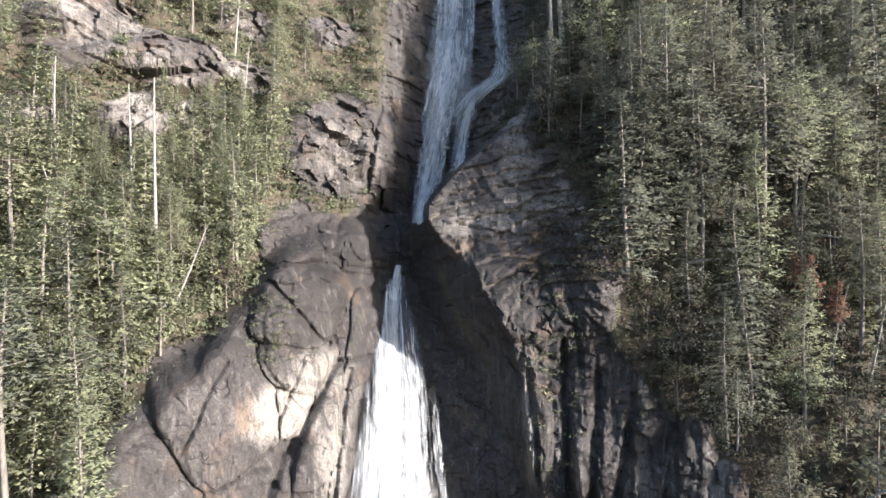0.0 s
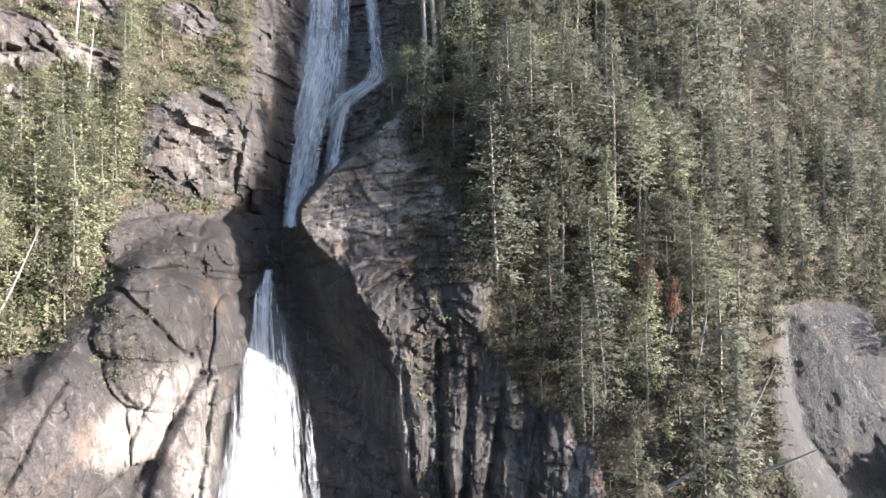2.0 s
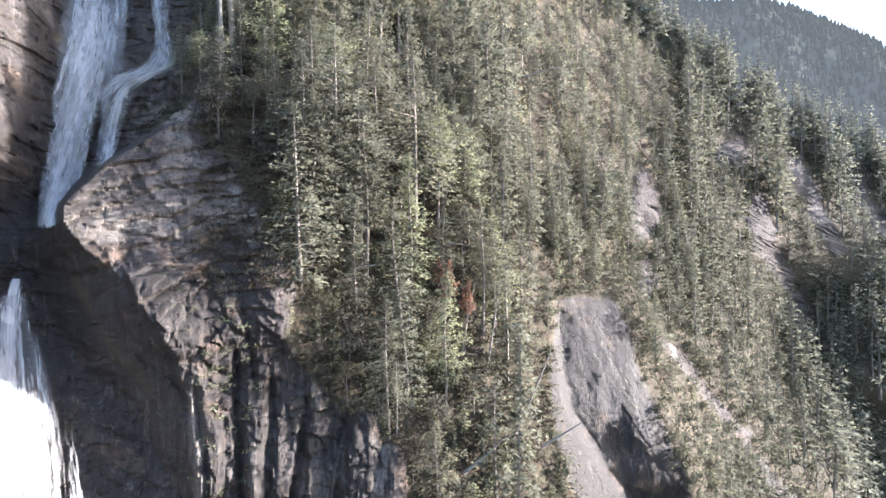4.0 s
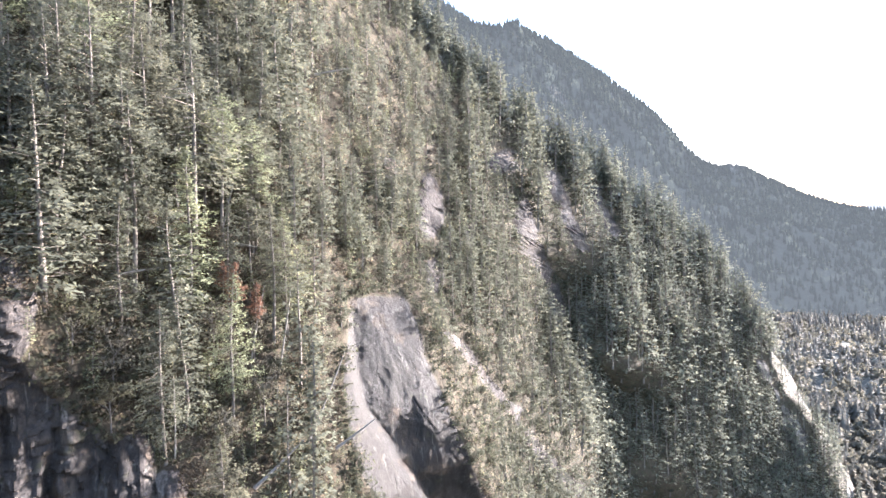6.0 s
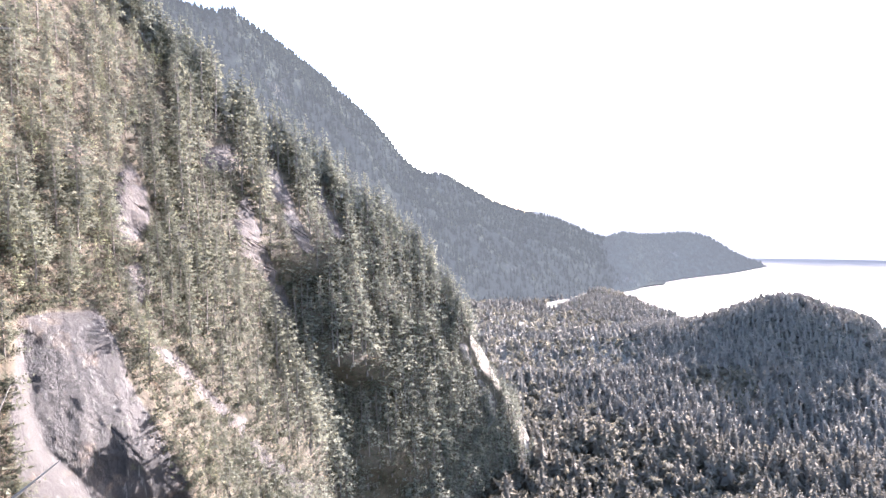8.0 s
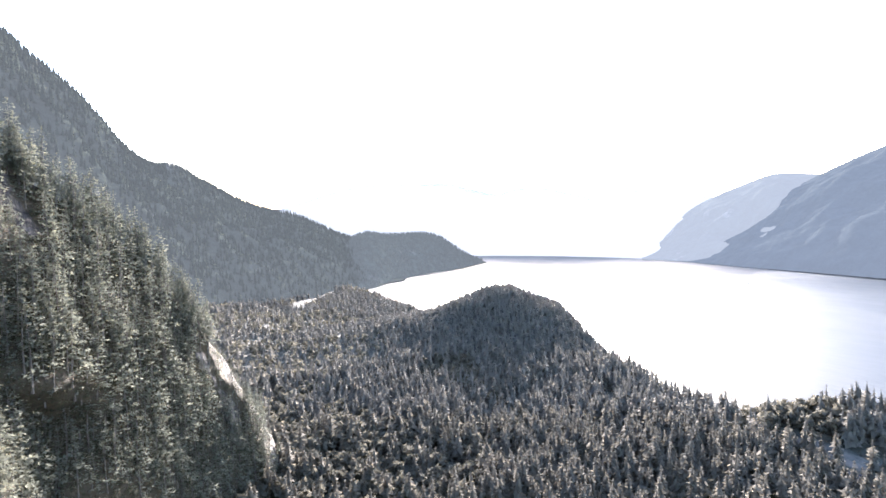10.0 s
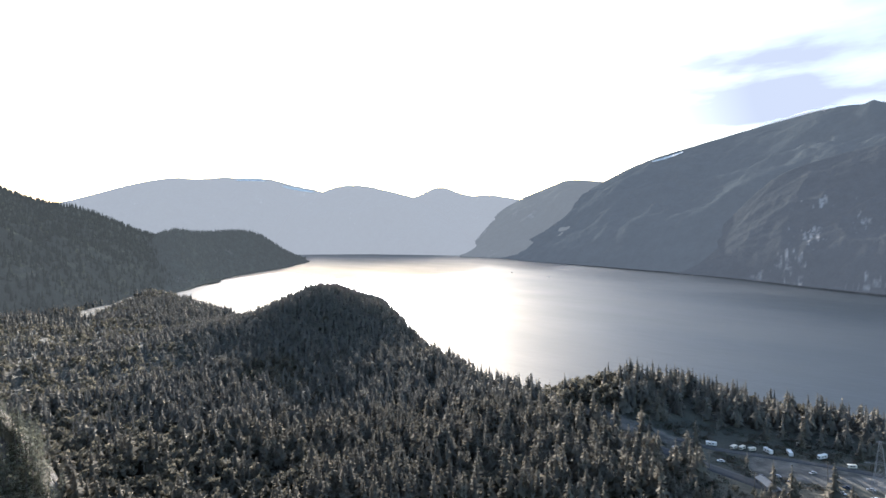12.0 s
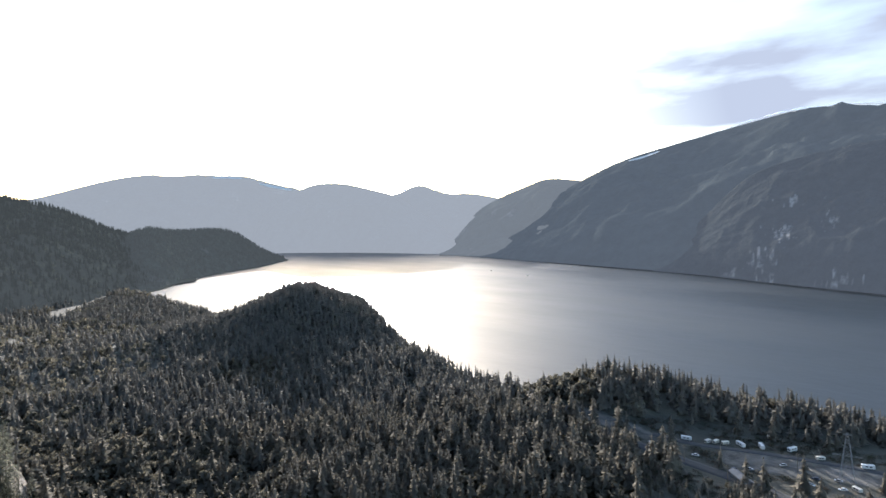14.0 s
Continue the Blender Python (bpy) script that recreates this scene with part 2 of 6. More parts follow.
def valley_material():
    s = Shade("valley_forest_floor")
    n = s.noise(0.02, 6.0, 0.65)
    col = s.mix(s.ramp(n, 0.4, 0.6), (0.045, 0.046, 0.036), (0.085, 0.08, 0.06))
    col = s.mix(s.ramp(s.layer("gravel"), 0.3, 0.6), col, s.mix(s.ramp(s.noise(0.12, 6.0), 0.35, 0.65), (0.055, 0.052, 0.045), (0.15, 0.14, 0.127)))
    s.set(col, 0.95)
    s.bump(s.noise(0.3), 0.8, 1.0)
    return s.mat


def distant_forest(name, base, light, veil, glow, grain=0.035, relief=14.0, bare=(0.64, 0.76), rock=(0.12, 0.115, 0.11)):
    """Distant backdrop of wooded mountains; the haze of sunlit air is painted on as emission."""
    s = Shade(name)
    tex = s.noise(grain, 9.0, 0.7)
    band = s.noise(0.006, 6.0, 0.6)
    col = s.mix(s.ramp(tex, 0.35, 0.65), base, light)
    col = s.mix(s.ramp(band, *bare), col, rock)
    col = s.mix(s.math("MULTIPLY", s.layer("bare"), s.ramp(s.noise(0.05, 5.0), 0.35, 0.6)), col, (0.24, 0.23, 0.22))
    s.set(col, 0.95)
    s.bsdf.inputs["Specular IOR Level"].default_value = 0.0
    s.bump(tex, 0.8, relief)
    # haze put into the surface: its colour and how strongly it glows
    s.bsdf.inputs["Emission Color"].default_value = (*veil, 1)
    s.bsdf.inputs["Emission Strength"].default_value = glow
    return s.mat


def falling_water(name, thin, low, high):
    """Foam in long strands that run down the sheet."""
    s = Shade(name)
    across = s.node("ShaderNodeCombineXYZ", [("X", s.layer("across")), ("Y", s.layer("drop"))])
    long = s.node("ShaderNodeMapping", [("Vector", across.outputs[0])], Scale=(1.0, 0.035, 1.0))
    a = s.noise(1.1, 4.0, 0.62, long.outputs[0], 0.25)
    fine = s.node("ShaderNodeMapping", [("Vector", across.outputs[0])], Scale=(1.0, 0.09, 1.0))
    b = s.noise(4.5, 4.0, 0.6, fine.outputs[0], 0.2)
    body = s.math("ADD", s.math("MULTIPLY", a, 0.6), s.math("MULTIPLY", b, 0.4))
    cover = s.math("ADD", body, s.layer("foam"))
    s.set(s.mix(s.ramp(body, 0.36, 0.70), (0.12, 0.13, 0.14), (0.46, 0.47, 0.48)), 0.5)
    s.l.new(s.math("MULTIPLY", s.ramp(cover, low, high), thin), s.bsdf.inputs["Alpha"])
    s.bump(body, 0.2, 0.3)
    return s.mat


def fjord_water():
    s = Shade("fjord_water")
    swell = s.noise(0.035, 4.0, 0.55, s.place((1.0, 2.2, 1)))
    calm = s.noise(0.0022, 4.0, 0.6, s.place((0.6, 2.0, 1)))
    s.set(s.mix(calm, (0.016, 0.026, 0.034), (0.03, 0.042, 0.05)), s.ramp(calm, 0.35, 0.65, (0.36, 0.36, 0.36), (0.48, 0.48, 0.48)))
    s.bump(s.math("ADD", swell, s.math("MULTIPLY", s.noise(0.14, 3.0, 0.5, s.place((1.0, 1.8, 1))), 0.35)), 0.3, 1.2)
    return s.mat


def plain(name, colour, rough=0.6, metal=0.0, wear=0.15, scale=2.0):
    s = Shade(name)
    n = s.noise(scale, 5.0)
    s.set(s.mix(s.math("MULTIPLY", s.ramp(n, 0.35, 0.7), wear * 2), colour, tuple(c * 0.55 for c in colour)), rough, Metallic=metal)
    return s.mat


M_CLIFF, M_VALLEY = cliff_material(), valley_material()
M_FIR = foliage("fir_needles", (0.070, 0.075, 0.056), (0.148, 0.153, 0.115))
M_HEMLOCK = foliage("hemlock_needles", (0.130, 0.142, 0.086), (0.260, 0.276, 0.172))
# fir colour lightened by a third, painted-in light for the spur's trees
M_FIR_BRIGHT = foliage("brightened_fir_needles", (0.092, 0.099, 0.077), (0.190, 0.197, 0.152))
M_SALAL = foliage("salal_leaves", (0.100, 0.110, 0.066), (0.215, 0.230, 0.145))
M_VALLEY_FIR = foliage("valley_fir_needles", (0.135, 0.128, 0.112), (0.215, 0.203, 0.174))
M_ALDER = foliage("autumn_alder_leaves", (0.110, 0.105, 0.082), (0.165, 0.153, 0.118))
M_SHRUB = foliage("undergrowth_leaves", (0.042, 0.046, 0.031), (0.078, 0.081, 0.056))
M_BRUSH = foliage("dry_brush", (0.062, 0.050, 0.038), (0.110, 0.090, 0.067))
M_RUST = foliage("rusty_dead_needles", (0.120, 0.066, 0.047), (0.190, 0.108, 0.074))
M_BARK = bark("grey_brown_bark", (0.06, 0.05, 0.042), (0.16, 0.142, 0.122))
M_SNAG = bark("bleached_dead_wood", (0.115, 0.104, 0.092), (0.265, 0.245, 0.22))
# ridges and mountains: painted haze, its emission mostly stronger with distance
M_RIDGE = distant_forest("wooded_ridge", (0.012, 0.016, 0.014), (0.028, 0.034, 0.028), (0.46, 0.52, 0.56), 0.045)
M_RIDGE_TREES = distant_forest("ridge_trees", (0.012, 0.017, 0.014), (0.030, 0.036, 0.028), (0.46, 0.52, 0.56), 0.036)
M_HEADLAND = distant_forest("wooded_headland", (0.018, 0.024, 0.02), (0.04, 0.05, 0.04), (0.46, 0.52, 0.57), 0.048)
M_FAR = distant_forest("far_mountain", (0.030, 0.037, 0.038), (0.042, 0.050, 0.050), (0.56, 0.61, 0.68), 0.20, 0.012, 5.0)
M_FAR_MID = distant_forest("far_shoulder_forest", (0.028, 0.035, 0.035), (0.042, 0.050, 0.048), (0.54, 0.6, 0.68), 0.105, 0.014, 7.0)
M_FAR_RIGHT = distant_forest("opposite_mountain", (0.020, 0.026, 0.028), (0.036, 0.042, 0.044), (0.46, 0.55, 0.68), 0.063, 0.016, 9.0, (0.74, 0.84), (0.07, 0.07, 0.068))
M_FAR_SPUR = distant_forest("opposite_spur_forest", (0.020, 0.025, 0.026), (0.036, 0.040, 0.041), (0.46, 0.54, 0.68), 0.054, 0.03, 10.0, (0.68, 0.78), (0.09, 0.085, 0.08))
M_FALL = falling_water("white_falling_water", 0.96, 0.44, 0.64)
M_VEIL = falling_water("thin_falling_water", 0.6, 0.44, 0.75)
M_CASCADE = falling_water("cascading_water", 0.92, 0.34, 0.72)
M_FJORD = fjord_water()
M_ASPHALT = plain("worn_asphalt", (0.058, 0.058, 0.06), 0.85, 0.0, 0.3, 0.5)
M_WHITE = plain("white_panels", (0.66, 0.66, 0.65), 0.4, 0.0, 0.1, 1.0)
M_CREAM = plain("cream_panels", (0.62, 0.58, 0.5), 0.45, 0.0, 0.1, 1.0)
M_SILVER = plain("silver_paint", (0.45, 0.46, 0.48), 0.35, 0.6, 0.1, 1.0)
M_DARKCAR = plain("dark_blue_paint", (0.03, 0.04, 0.07), 0.3, 0.0, 0.1, 1.0)
M_RUBBER = plain("tyre_rubber", (0.02, 0.02, 0.02), 0.9)
M_GLASS = plain("dark_window_glass", (0.02, 0.025, 0.03), 0.08)
M_STEEL = plain("galvanised_steel", (0.30, 0.305, 0.31), 0.5, 0.5, 0.15, 1.0)
M_POLE = plain("weathered_pole_wood", (0.16, 0.13, 0.10), 0.9)
M_ROOF = plain("grey_metal_roof", (0.2, 0.205, 0.21), 0.5, 0.3, 0.2, 0.6)
M_SHED = plain("grey_boards", (0.22, 0.2, 0.18), 0.85, 0.0, 0.3, 1.5)
M_SNOW = plain("old_snow", (0.62, 0.62, 0.61), 0.7, 0.0, 0.05, 0.02)


def cloud_material():
    s = Shade("thin_cloud")
    n = s.noise(0.012, 6.0, 0.65, s.place((1, 1, 2.5)))
    s.set((0.9, 0.91, 0.93), 1.0)
    s.l.new(s.math("MULTIPLY", s.ramp(s.math("ADD", n, s.layer("body")), 0.75, 1.25), 0.85), s.bsdf.inputs["Alpha"])
    # the cloud's lit look is put in as faint emission
    s.bsdf.inputs["Emission Color"].default_value = (0.9, 0.93, 1.0, 1)
    s.bsdf.inputs["Emission Strength"].default_value = 0.12
    return s.mat


M_CLOUD = cloud_material()
M_FAR_ROAD = plain("pale_far_road", (0.042, 0.042, 0.042), 0.95, 0.0, 0.1, 0.05)

# ---- the mountainside with the falls ----
# bearings in degrees clockwise from the first view; rise: degrees above eye height
FACE = [(-75, 72), (-45, 82), (-30, 88), (-18, 94), (-8, 104), (0, 107), (8, 105), (18, 104), (30, 107), (40, 117), (48, 136), (56, 165), (65, 210), (72, 255), (80, 315), (88, 390), (99, 470)]
LEAN = [(-75, 0.55), (-30, 0.52), (0, 0.42), (20, 0.48), (40, 0.6), (55, 0.75), (70, 0.8), (99, 0.8)]
CREST = [(-75, 33), (46, 33), (50, 25.5), (53.7, 21), (57, 18), (60.6, 14.5), (66, 10.5), (72, 6.3), (78.8, 0.8), (83.9, -5), (86.7, -9.6), (88.6, -12.5), (90.7, -16.5), (92.8, -20.5), (95, -24.5), (99, -36)]
# the line where the buttress right of the falls begins, and the edge where it turns to face the valley
BROW = [(-30, 10.5), (-24.5, 8.3), (-15, 4.3), (-9.4, -0.6), (-2.3, -3.7), (2.4, -4.6), (8.4, -0.2), (11.5, 3.8), (14, 6.0), (17, 8.2), (24, 9.0), (35, 9)]
NOSE = [(-30, 12.5), (-20, 9.0), (-11.6, 8.4), (-6.5, 5.6), (-0.8, 2.8), (2.4, -3.0), (8.4, 2.0), (11.5, 7.5), (16, 11.0), (24, 12.5), (35, 13)]
THREAD = [(-30, -5.6), (-12, -5.3), (-2, -4.6), (4, -2.3), (10, -1.4), (16, -0.6), (25, 1.2), (35, 1.6)]
SLAB_TOP = [(-40, -24), (-31, -17.5), (-25, -12.5), (-20, -6.5), (-17, -2.0), (-12, 0.5), (-6, 1.0)]
BUTTRESS_EDGE = [(-30, 29), (-18, 27), (-10.6, 20), (-4, 17), (2.4, 16.5), (8, 14), (12, 9.5), (20, 9)]
WALL_L = [(-27, 48.5), (-24, 47.0), (-21, 45.4), (-16, 44.2), (-10.6, 44.3), (-6, 44.6), (0, 45)]
RIB = [(-27, 54.5), (-24, 52.9), (-21, 50.1), (-16, 47.0), (-10.6, 45.9), (-4.5, 45.0), (0, 45)]
WALL_R = [(-27, 62), (-24.4, 60.4), (-22.3, 59.6), (-17, 57.4), (-11.7, 54.5), (-6.2, 52.2), (0, 50)]
# cracks and chutes: bearing, rise at one end, at the other, half width in degrees, depth in metres
CRACKS = [
    (-11.0, -11.5, -19.5, -25.5, 0.7, 2.2), (-17.8, -2.8, -12.2, -9.5, 0.35, 1.2), (-12.2, -9.5, -11.0, -6.5, 0.3, 1.0),
    (-25.5, -17.0, -21.5, -10.0, 0.3, 0.8), (-9.6, -12.5, -11.5, -25.0, 0.5, 1.6), (-14.5, -10.5, -17.5, -19.0, 0.3, 0.7),
    (9.2, -12.0, 10.0, -25.0, 0.5, 1.6), (12.5, -9.0, 13.0, -25.0, 0.5, 1.4), (16.0, -12.0, 15.0, -25.0, 0.8, 2.2),
    (19.5, -14.0, 17.5, -25.0, 0.6, 1.6), (23.5, -16.0, 22.0, -25.0, 0.5, 1.2), (1.5, 2.0, 16.0, 1.0, 0.3, 0.6),
    (3.0, 5.0, 12.0, 8.0, 0.3, 0.6), (-30.5, 15.0, -22.0, 17.5, 0.8, 2.0), (-38.0, 17.5, -31.0, 18.5, 0.8, 2.0),
    (-8.2, 6.0, -6.8, 15.0, 0.5, 1.5), (51.5, -14.0, 61.0, -25.0, 0.12, 0.15), (12.0, 1.0, 14.5, -12.0, 0.4, 0.7),
]
# rounded granite bosses: bearing, rise, half sizes, tilt in degrees, how far they stand out in metres
BOSSES_LEFT = [
    (-14.9, -5.6, 4.3, 4.3, -25, 3.2), (-15.3, -10.9, 3.9, 2.9, -20, 2.7), (-22.3, -14.6, 5.4, 6.4, 25, 3.8), (-15.9, -15.8, 2.8, 2.6, -25, 2.2),
    (-28.5, -21.5, 4.6, 5.0, 15, 2.4), (-19.8, -23.6, 4.6, 3.2, 0, 2.8), (-12.4, -19.0, 2.3, 7.0, -18, 2.8),
    (-9.6, -18.0, 1.9, 8.0, -10, 2.8), (-8.4, -8.4, 1.9, 3.8, -5, 2.6), (-14.5, 1.4, 4.4, 2.6, 10, 1.8), (-9.0, 0.6, 4.5, 2.8, -10, 1.6),
]
BOSSES_RIGHT = [
    (9.4, 13.0, 1.5, 1.3, -20, 1.2), (-1.2, 1.0, 4.2, 2.2, -12, 1.2), (6.8, -4.6, 4.2, 4.8, 24, 1.8), (11.5, -6.0, 3.2, 5.0, 8, 1.5), (15.6, -4.0, 2.8, 4.2, -6, 1.3),
    (24.5, -20.5, 2.4, 5.5, -12, 3.0), (28.0, -22.5, 2.2, 4.0, 0, 2.4), (14.4, -21.5, 1.4, 1.8, 0, 2.4),
]
# bare outcrops: bearing, rise, half sizes, how far they stand out in metres
OUTCROPS = [
    (-10.6, 10.6, 5.6, 5.6, 4.5), (-6.4, 9.0, 2.2, 4.5, 2.5), (-34.6, 19.0, 4.2, 3.6, 6.0), (-26.2, 17.2, 5.2, 2.4, 6.0), (-29.5, 12.2, 3.4, 2.4, 3.5), (-18.5, 17.0, 2.2, 1.6, 2.5), (-37.5, 12, 2, 1.5, 2.0), (-12.0, 21.5, 3.5, 1.5, 2.0),
    (53.8, 5.0, 1.5, 3.6, 4.0), (54.1, -2.2, 0.9, 2.2, 1.6), (63.7, 2.5, 1.1, 3.2, 3.0), (61.5, 9.0, 1.6, 1.6, 2.0), (58.0, 2.0, 0.8, 1.6, 1.5), (49.5, 9.0, 0.8, 1.2, 1.2),
]
# bare strips of sheet rock: bearing and rise of one end, of the other, half width, how pale, how far they stand out
STRIPS = [
    # the first strip's pale stands in for sun glinting along the spur's edge
    (86.6, -9.4, 93.0, -22.8, 0.72, 1.2, 2.5), (85.2, -11.0, 88.6, -19.0, 0.55, 0.5, 1.5), (55.6, -8.4, 62.0, -16.6, 0.45, 0.0, 1.0), (62.0, -16.6, 68.6, -25.0, 0.7, 0.12, 1.5),
    (66.5, 7.2, 69.4, 0.2, 0.8, 0.3, 1.5), (64.5, 0.0, 67.5, -7.0, 0.8, 0.1, -1.0), (71.0, 6.0, 73.0, 1.0, 0.5, 0.3, 1.0),
]


def near_segment(b, e, b0, e0, b1, e1):
    db, de = b1 - b0, e1 - e0
    q = np.clip(((b - b0) * db + (e - e0) * de) / (db * db + de * de), 0, 1)
    return np.hypot(b - b0 - q * db, e - e0 - q * de)


def bosses(table, b, e, power=3.4, joint=1.2):
    """How far the proudest boss stands out at each place; where two meet there is a crease."""
    best, second, tone = np.zeros_like(b), np.zeros_like(b), np.full_like(b, 0.5)
    for b0, e0, sb_, se_, tilt, proud in table:
        c, s = math.cos(radians(tilt)), math.sin(radians(tilt))
        u, v = (b - b0) * c + (e - e0) * s, -(b - b0) * s + (e - e0) * c
        d = proud * np.sqrt(np.clip(1 - (np.abs(u) / sb_) ** power - (np.abs(v) / se_) ** power, 0, 1))
        tone = np.where(d > best, (b0 * 7.31 + e0 * 3.17) % 1.0, tone)
        second = np.maximum(second, np.minimum(best, d))
        best = np.maximum(best, d)
    crease = np.exp(-((best - second) / 0.25) ** 2) * ease(best / 1.5)
    return best - joint * 0.6 * crease, tone


def mountainside(b, h):
    """Distance from the eye's plumb line, share of bare rock, and darkening by water and painted shade of the slope at
    a bearing and a height over the eye.
    """
    r = along(FACE, b) + along(LEAN, b) * np.maximum(h, -48) + 0.12 * np.minimum(h + 48, 0)
    e = np.degrees(np.arctan2(h, np.maximum(r, 20)))
    x, y = polar(b, r)
    e2 = e + 0.9 * fractal(x / 14, y / 14, h / 14, 3, 5)
    b2 = b + 0.8 * fractal(x / 13, y / 13, h / 13, 3, 9)
    brow, nose, thread = along(BROW, e2), along(NOSE, e2), along(THREAD, e)
    # buttress right of the falls
    up = np.clip((b2 - brow) / np.maximum(nose - brow, 1.2), 0, 1)
    fade = 1 - ease((b - 14) / 18)
    r = r - (8 - 5 * ease((-5 - e) / 8)) * up * fade * (1 - 0.75 * ease((e - 11) / 12)) + 5 * (1 - up) * np.exp(-((b - brow) / 7) ** 2)
    # the chute of the falls
    gully = np.exp(-((b - thread) / 5.0) ** 2)
    r = r + gully * (4 + 9 * ease((e - 1) / 5)) * (1 - up)
    # left slabs, with a wooded shelf above them
    top = along(SLAB_TOP, b2)
    left = ease((-7.0 - b2) / 4)
    shelf = ease((e2 - top) / 3.5)
    r = r + left * (shelf * 7 - 3.5)
    out_l, tone_l = bosses(BOSSES_LEFT, b2, e2)
    out_r, tone_r = bosses(BOSSES_RIGHT, b2, e2, 2.2, 0.3)
    tone = np.where(out_r > out_l, tone_r, tone_l)
    r = r - out_l - out_r
    # the smooth wall and the dark ravine further right
    wall = ease((b2 - along(WALL_L, e2)) / 1.0) * ease((along(WALL_R, e2) - b2) / 1.0) * ease((-4.0 - e2) / 1.5)
    wl_, wr_ = along(RIB, e2), along(WALL_R, e2)
    turned = np.clip(b2 - wl_, 0, np.maximum(wr_ - wl_, 0.5)) * 1.75 * np.exp(-(np.maximum(b2 - wr_, 0) / 2.6) ** 2)
    r = r + (3.0 - turned) * ease((-3.0 - e2) / 4) * ease((b2 - wl_ + 1) / 1.0) + 24 * np.exp(-((b - 67.5 + (e + 8) * 0.35 + 1.5 * np.sin(h / 9)) / 4.6) ** 2) * ease((2 - e) / 8)
    r = r - 3 * np.exp(-((b - 62.5 + (e + 8) * 0.5) / 2.6) ** 2) * ease((-2 - e) / 6)
    rock = np.zeros_like(r)
    out_mask = np.zeros_like(r)
    for ob, oe, sb_, se_, proud in OUTCROPS:
        g = np.exp(-(((b2 - ob) / sb_) ** 2 + ((e2 - oe) / se_) ** 2) ** 2)
        r = r - proud * g
        out_mask = np.maximum(out_mask, g)
    strip_pale = np.zeros_like(r)
    for c0, d0, c1, d1, wid, light, proud in STRIPS:
        g = np.exp(-(near_segment(b2, e2, c0, d0, c1, d1) / wid) ** 4) * ease((fractal(b * 0.9, e * 0.45, b * 0, 3, 63) + 0.42) * 3)
        r = r - proud * g
        out_mask, strip_pale = np.maximum(out_mask, g), np.maximum(strip_pale, light * g)
    # the sheet rock that turns towards the sun along the spur's edge
    over = b2 - np.interp(e2, (-24.0, -20.6, -9.6, -8.0), (93.4, 91.6, 86.4, 85.6))
    r = r + 26 * np.clip(over + 0.6, 0, 3) * ease((over + 1.5) / 0.8) * ease((-8.0 - e2) / 2) * ease((b - 80) / 3)
    # the fin right of the lower leap, proud of the dark recess beside it
    edge_of = b2 - (3.1 + (-1.0 - e2) * 0.42)
    r = r - 2.4 * ease((edge_of + 0.3) / 0.6) * np.exp(-(np.maximum(edge_of, 0) / 4) ** 2) * ease((-0.4 - e2) / 1.5) * ease((e2 + 15) / 4)
    slab = left * (1 - shelf) * ease((b2 + 33) / 2)
    chute = ease((b2 - (thread - 9)) / 3) * ease((brow + 1 - b2) / 2)
    chute = chute * (1 - ease((e - 4) / 3) * ease((thread - 5 - b2) / 3))
    butt = up * ease((along(BUTTRESS_EDGE, e2) - b2) / 2.5) * ease((15.2 - 0.25 * (b2 - 4) - e2) / 1.5)
    rock = np.maximum.reduce([slab, chute, np.exp(-((b2 - brow) / 3.5) ** 2) * ease((14 - e) / 4), ease(np.maximum(out_l, out_r) / 1.2), butt, wall, out_mask, 1.0 * bell(b, e, -15, 2, 3, 4)])
    broken = ease((fractal(x / 13, y / 13, h / 8, 3, 75) - 0.10) * 4) * ease((e - 9.5) / 3)
    rock = np.maximum(rock, broken * ease((-15 - b) / 4))
    out_mask = np.maximum(out_mask, 0.9 * broken * ease((-15 - b) / 4))
    out_mask = np.maximum(out_mask, 0.4 * chute * ease((e - 3) / 4))
    # relief: broad swells, shells of sheet jointing, flutes down the fall line, broken blocks on the outcrops
    x, y = polar(b, r)
    z = h
    arc = b * 1.75
    swell = fractal(x / 26, y / 26, z / 26, 2, 31) * 2.6
    plates = 3.2 * fractal(x / 15, y / 15, z / 15, 2, 41) + 0.10 * z + 0.05 * arc
    flakes = 1.5 * fractal(x / 4.6, y / 4.6, z / 5.5, 3, 43)
    layers = 1.5 * (np.hypot((b2 - 15) / 1.2, e2 + 15) / 3.6 + 0.4 * fractal(x / 9, y / 9, z / 6, 3, 91))
    warp = fractal(x / 10, y / 10, z / 10, 3, 57)
    flutes = 2.3 * fractal(arc / 5.0 + 0.012 * z + 0.45 * warp, z / 40, z * 0, 3, 51) + 0.8 * fractal(arc / 1.8, z / 20, z * 0, 2, 53)
    right_low = ease((b - 6.5) / 3) * ease((-5 - e) / 5) * (1 - wall)
    dome = butt * ease((e + 8) / 5)
    open_rock = rock * (1 - wall) * (1 - out_mask * 0.7)
    lefthand = ease((1 - b) / 6)
    cut1 = (terrace(plates, 1.1, 0.18) - 0.10 * z - 0.05 * arc) * (0.6 + 0.3 * lefthand)
    patchy = ease((fractal(x / 7, y / 7, z / 7, 2, 47) + 0.25) * 2.5)
    cut2 = terrace(flakes, 0.42, 0.25) * (0.35 + 0.65 * ease((fractal(x / 16, y / 16, z / 16, 2, 45) + 0.1) * 4))
    face1, joint1 = facets(arc + 0.3 * z, z, 7.5, 4.4, 401, 0.5, 1.2)
    face2, joint2 = facets(arc, z + 0.3 * arc, 3.1, 1.9, 411, 0.32, 0.3)
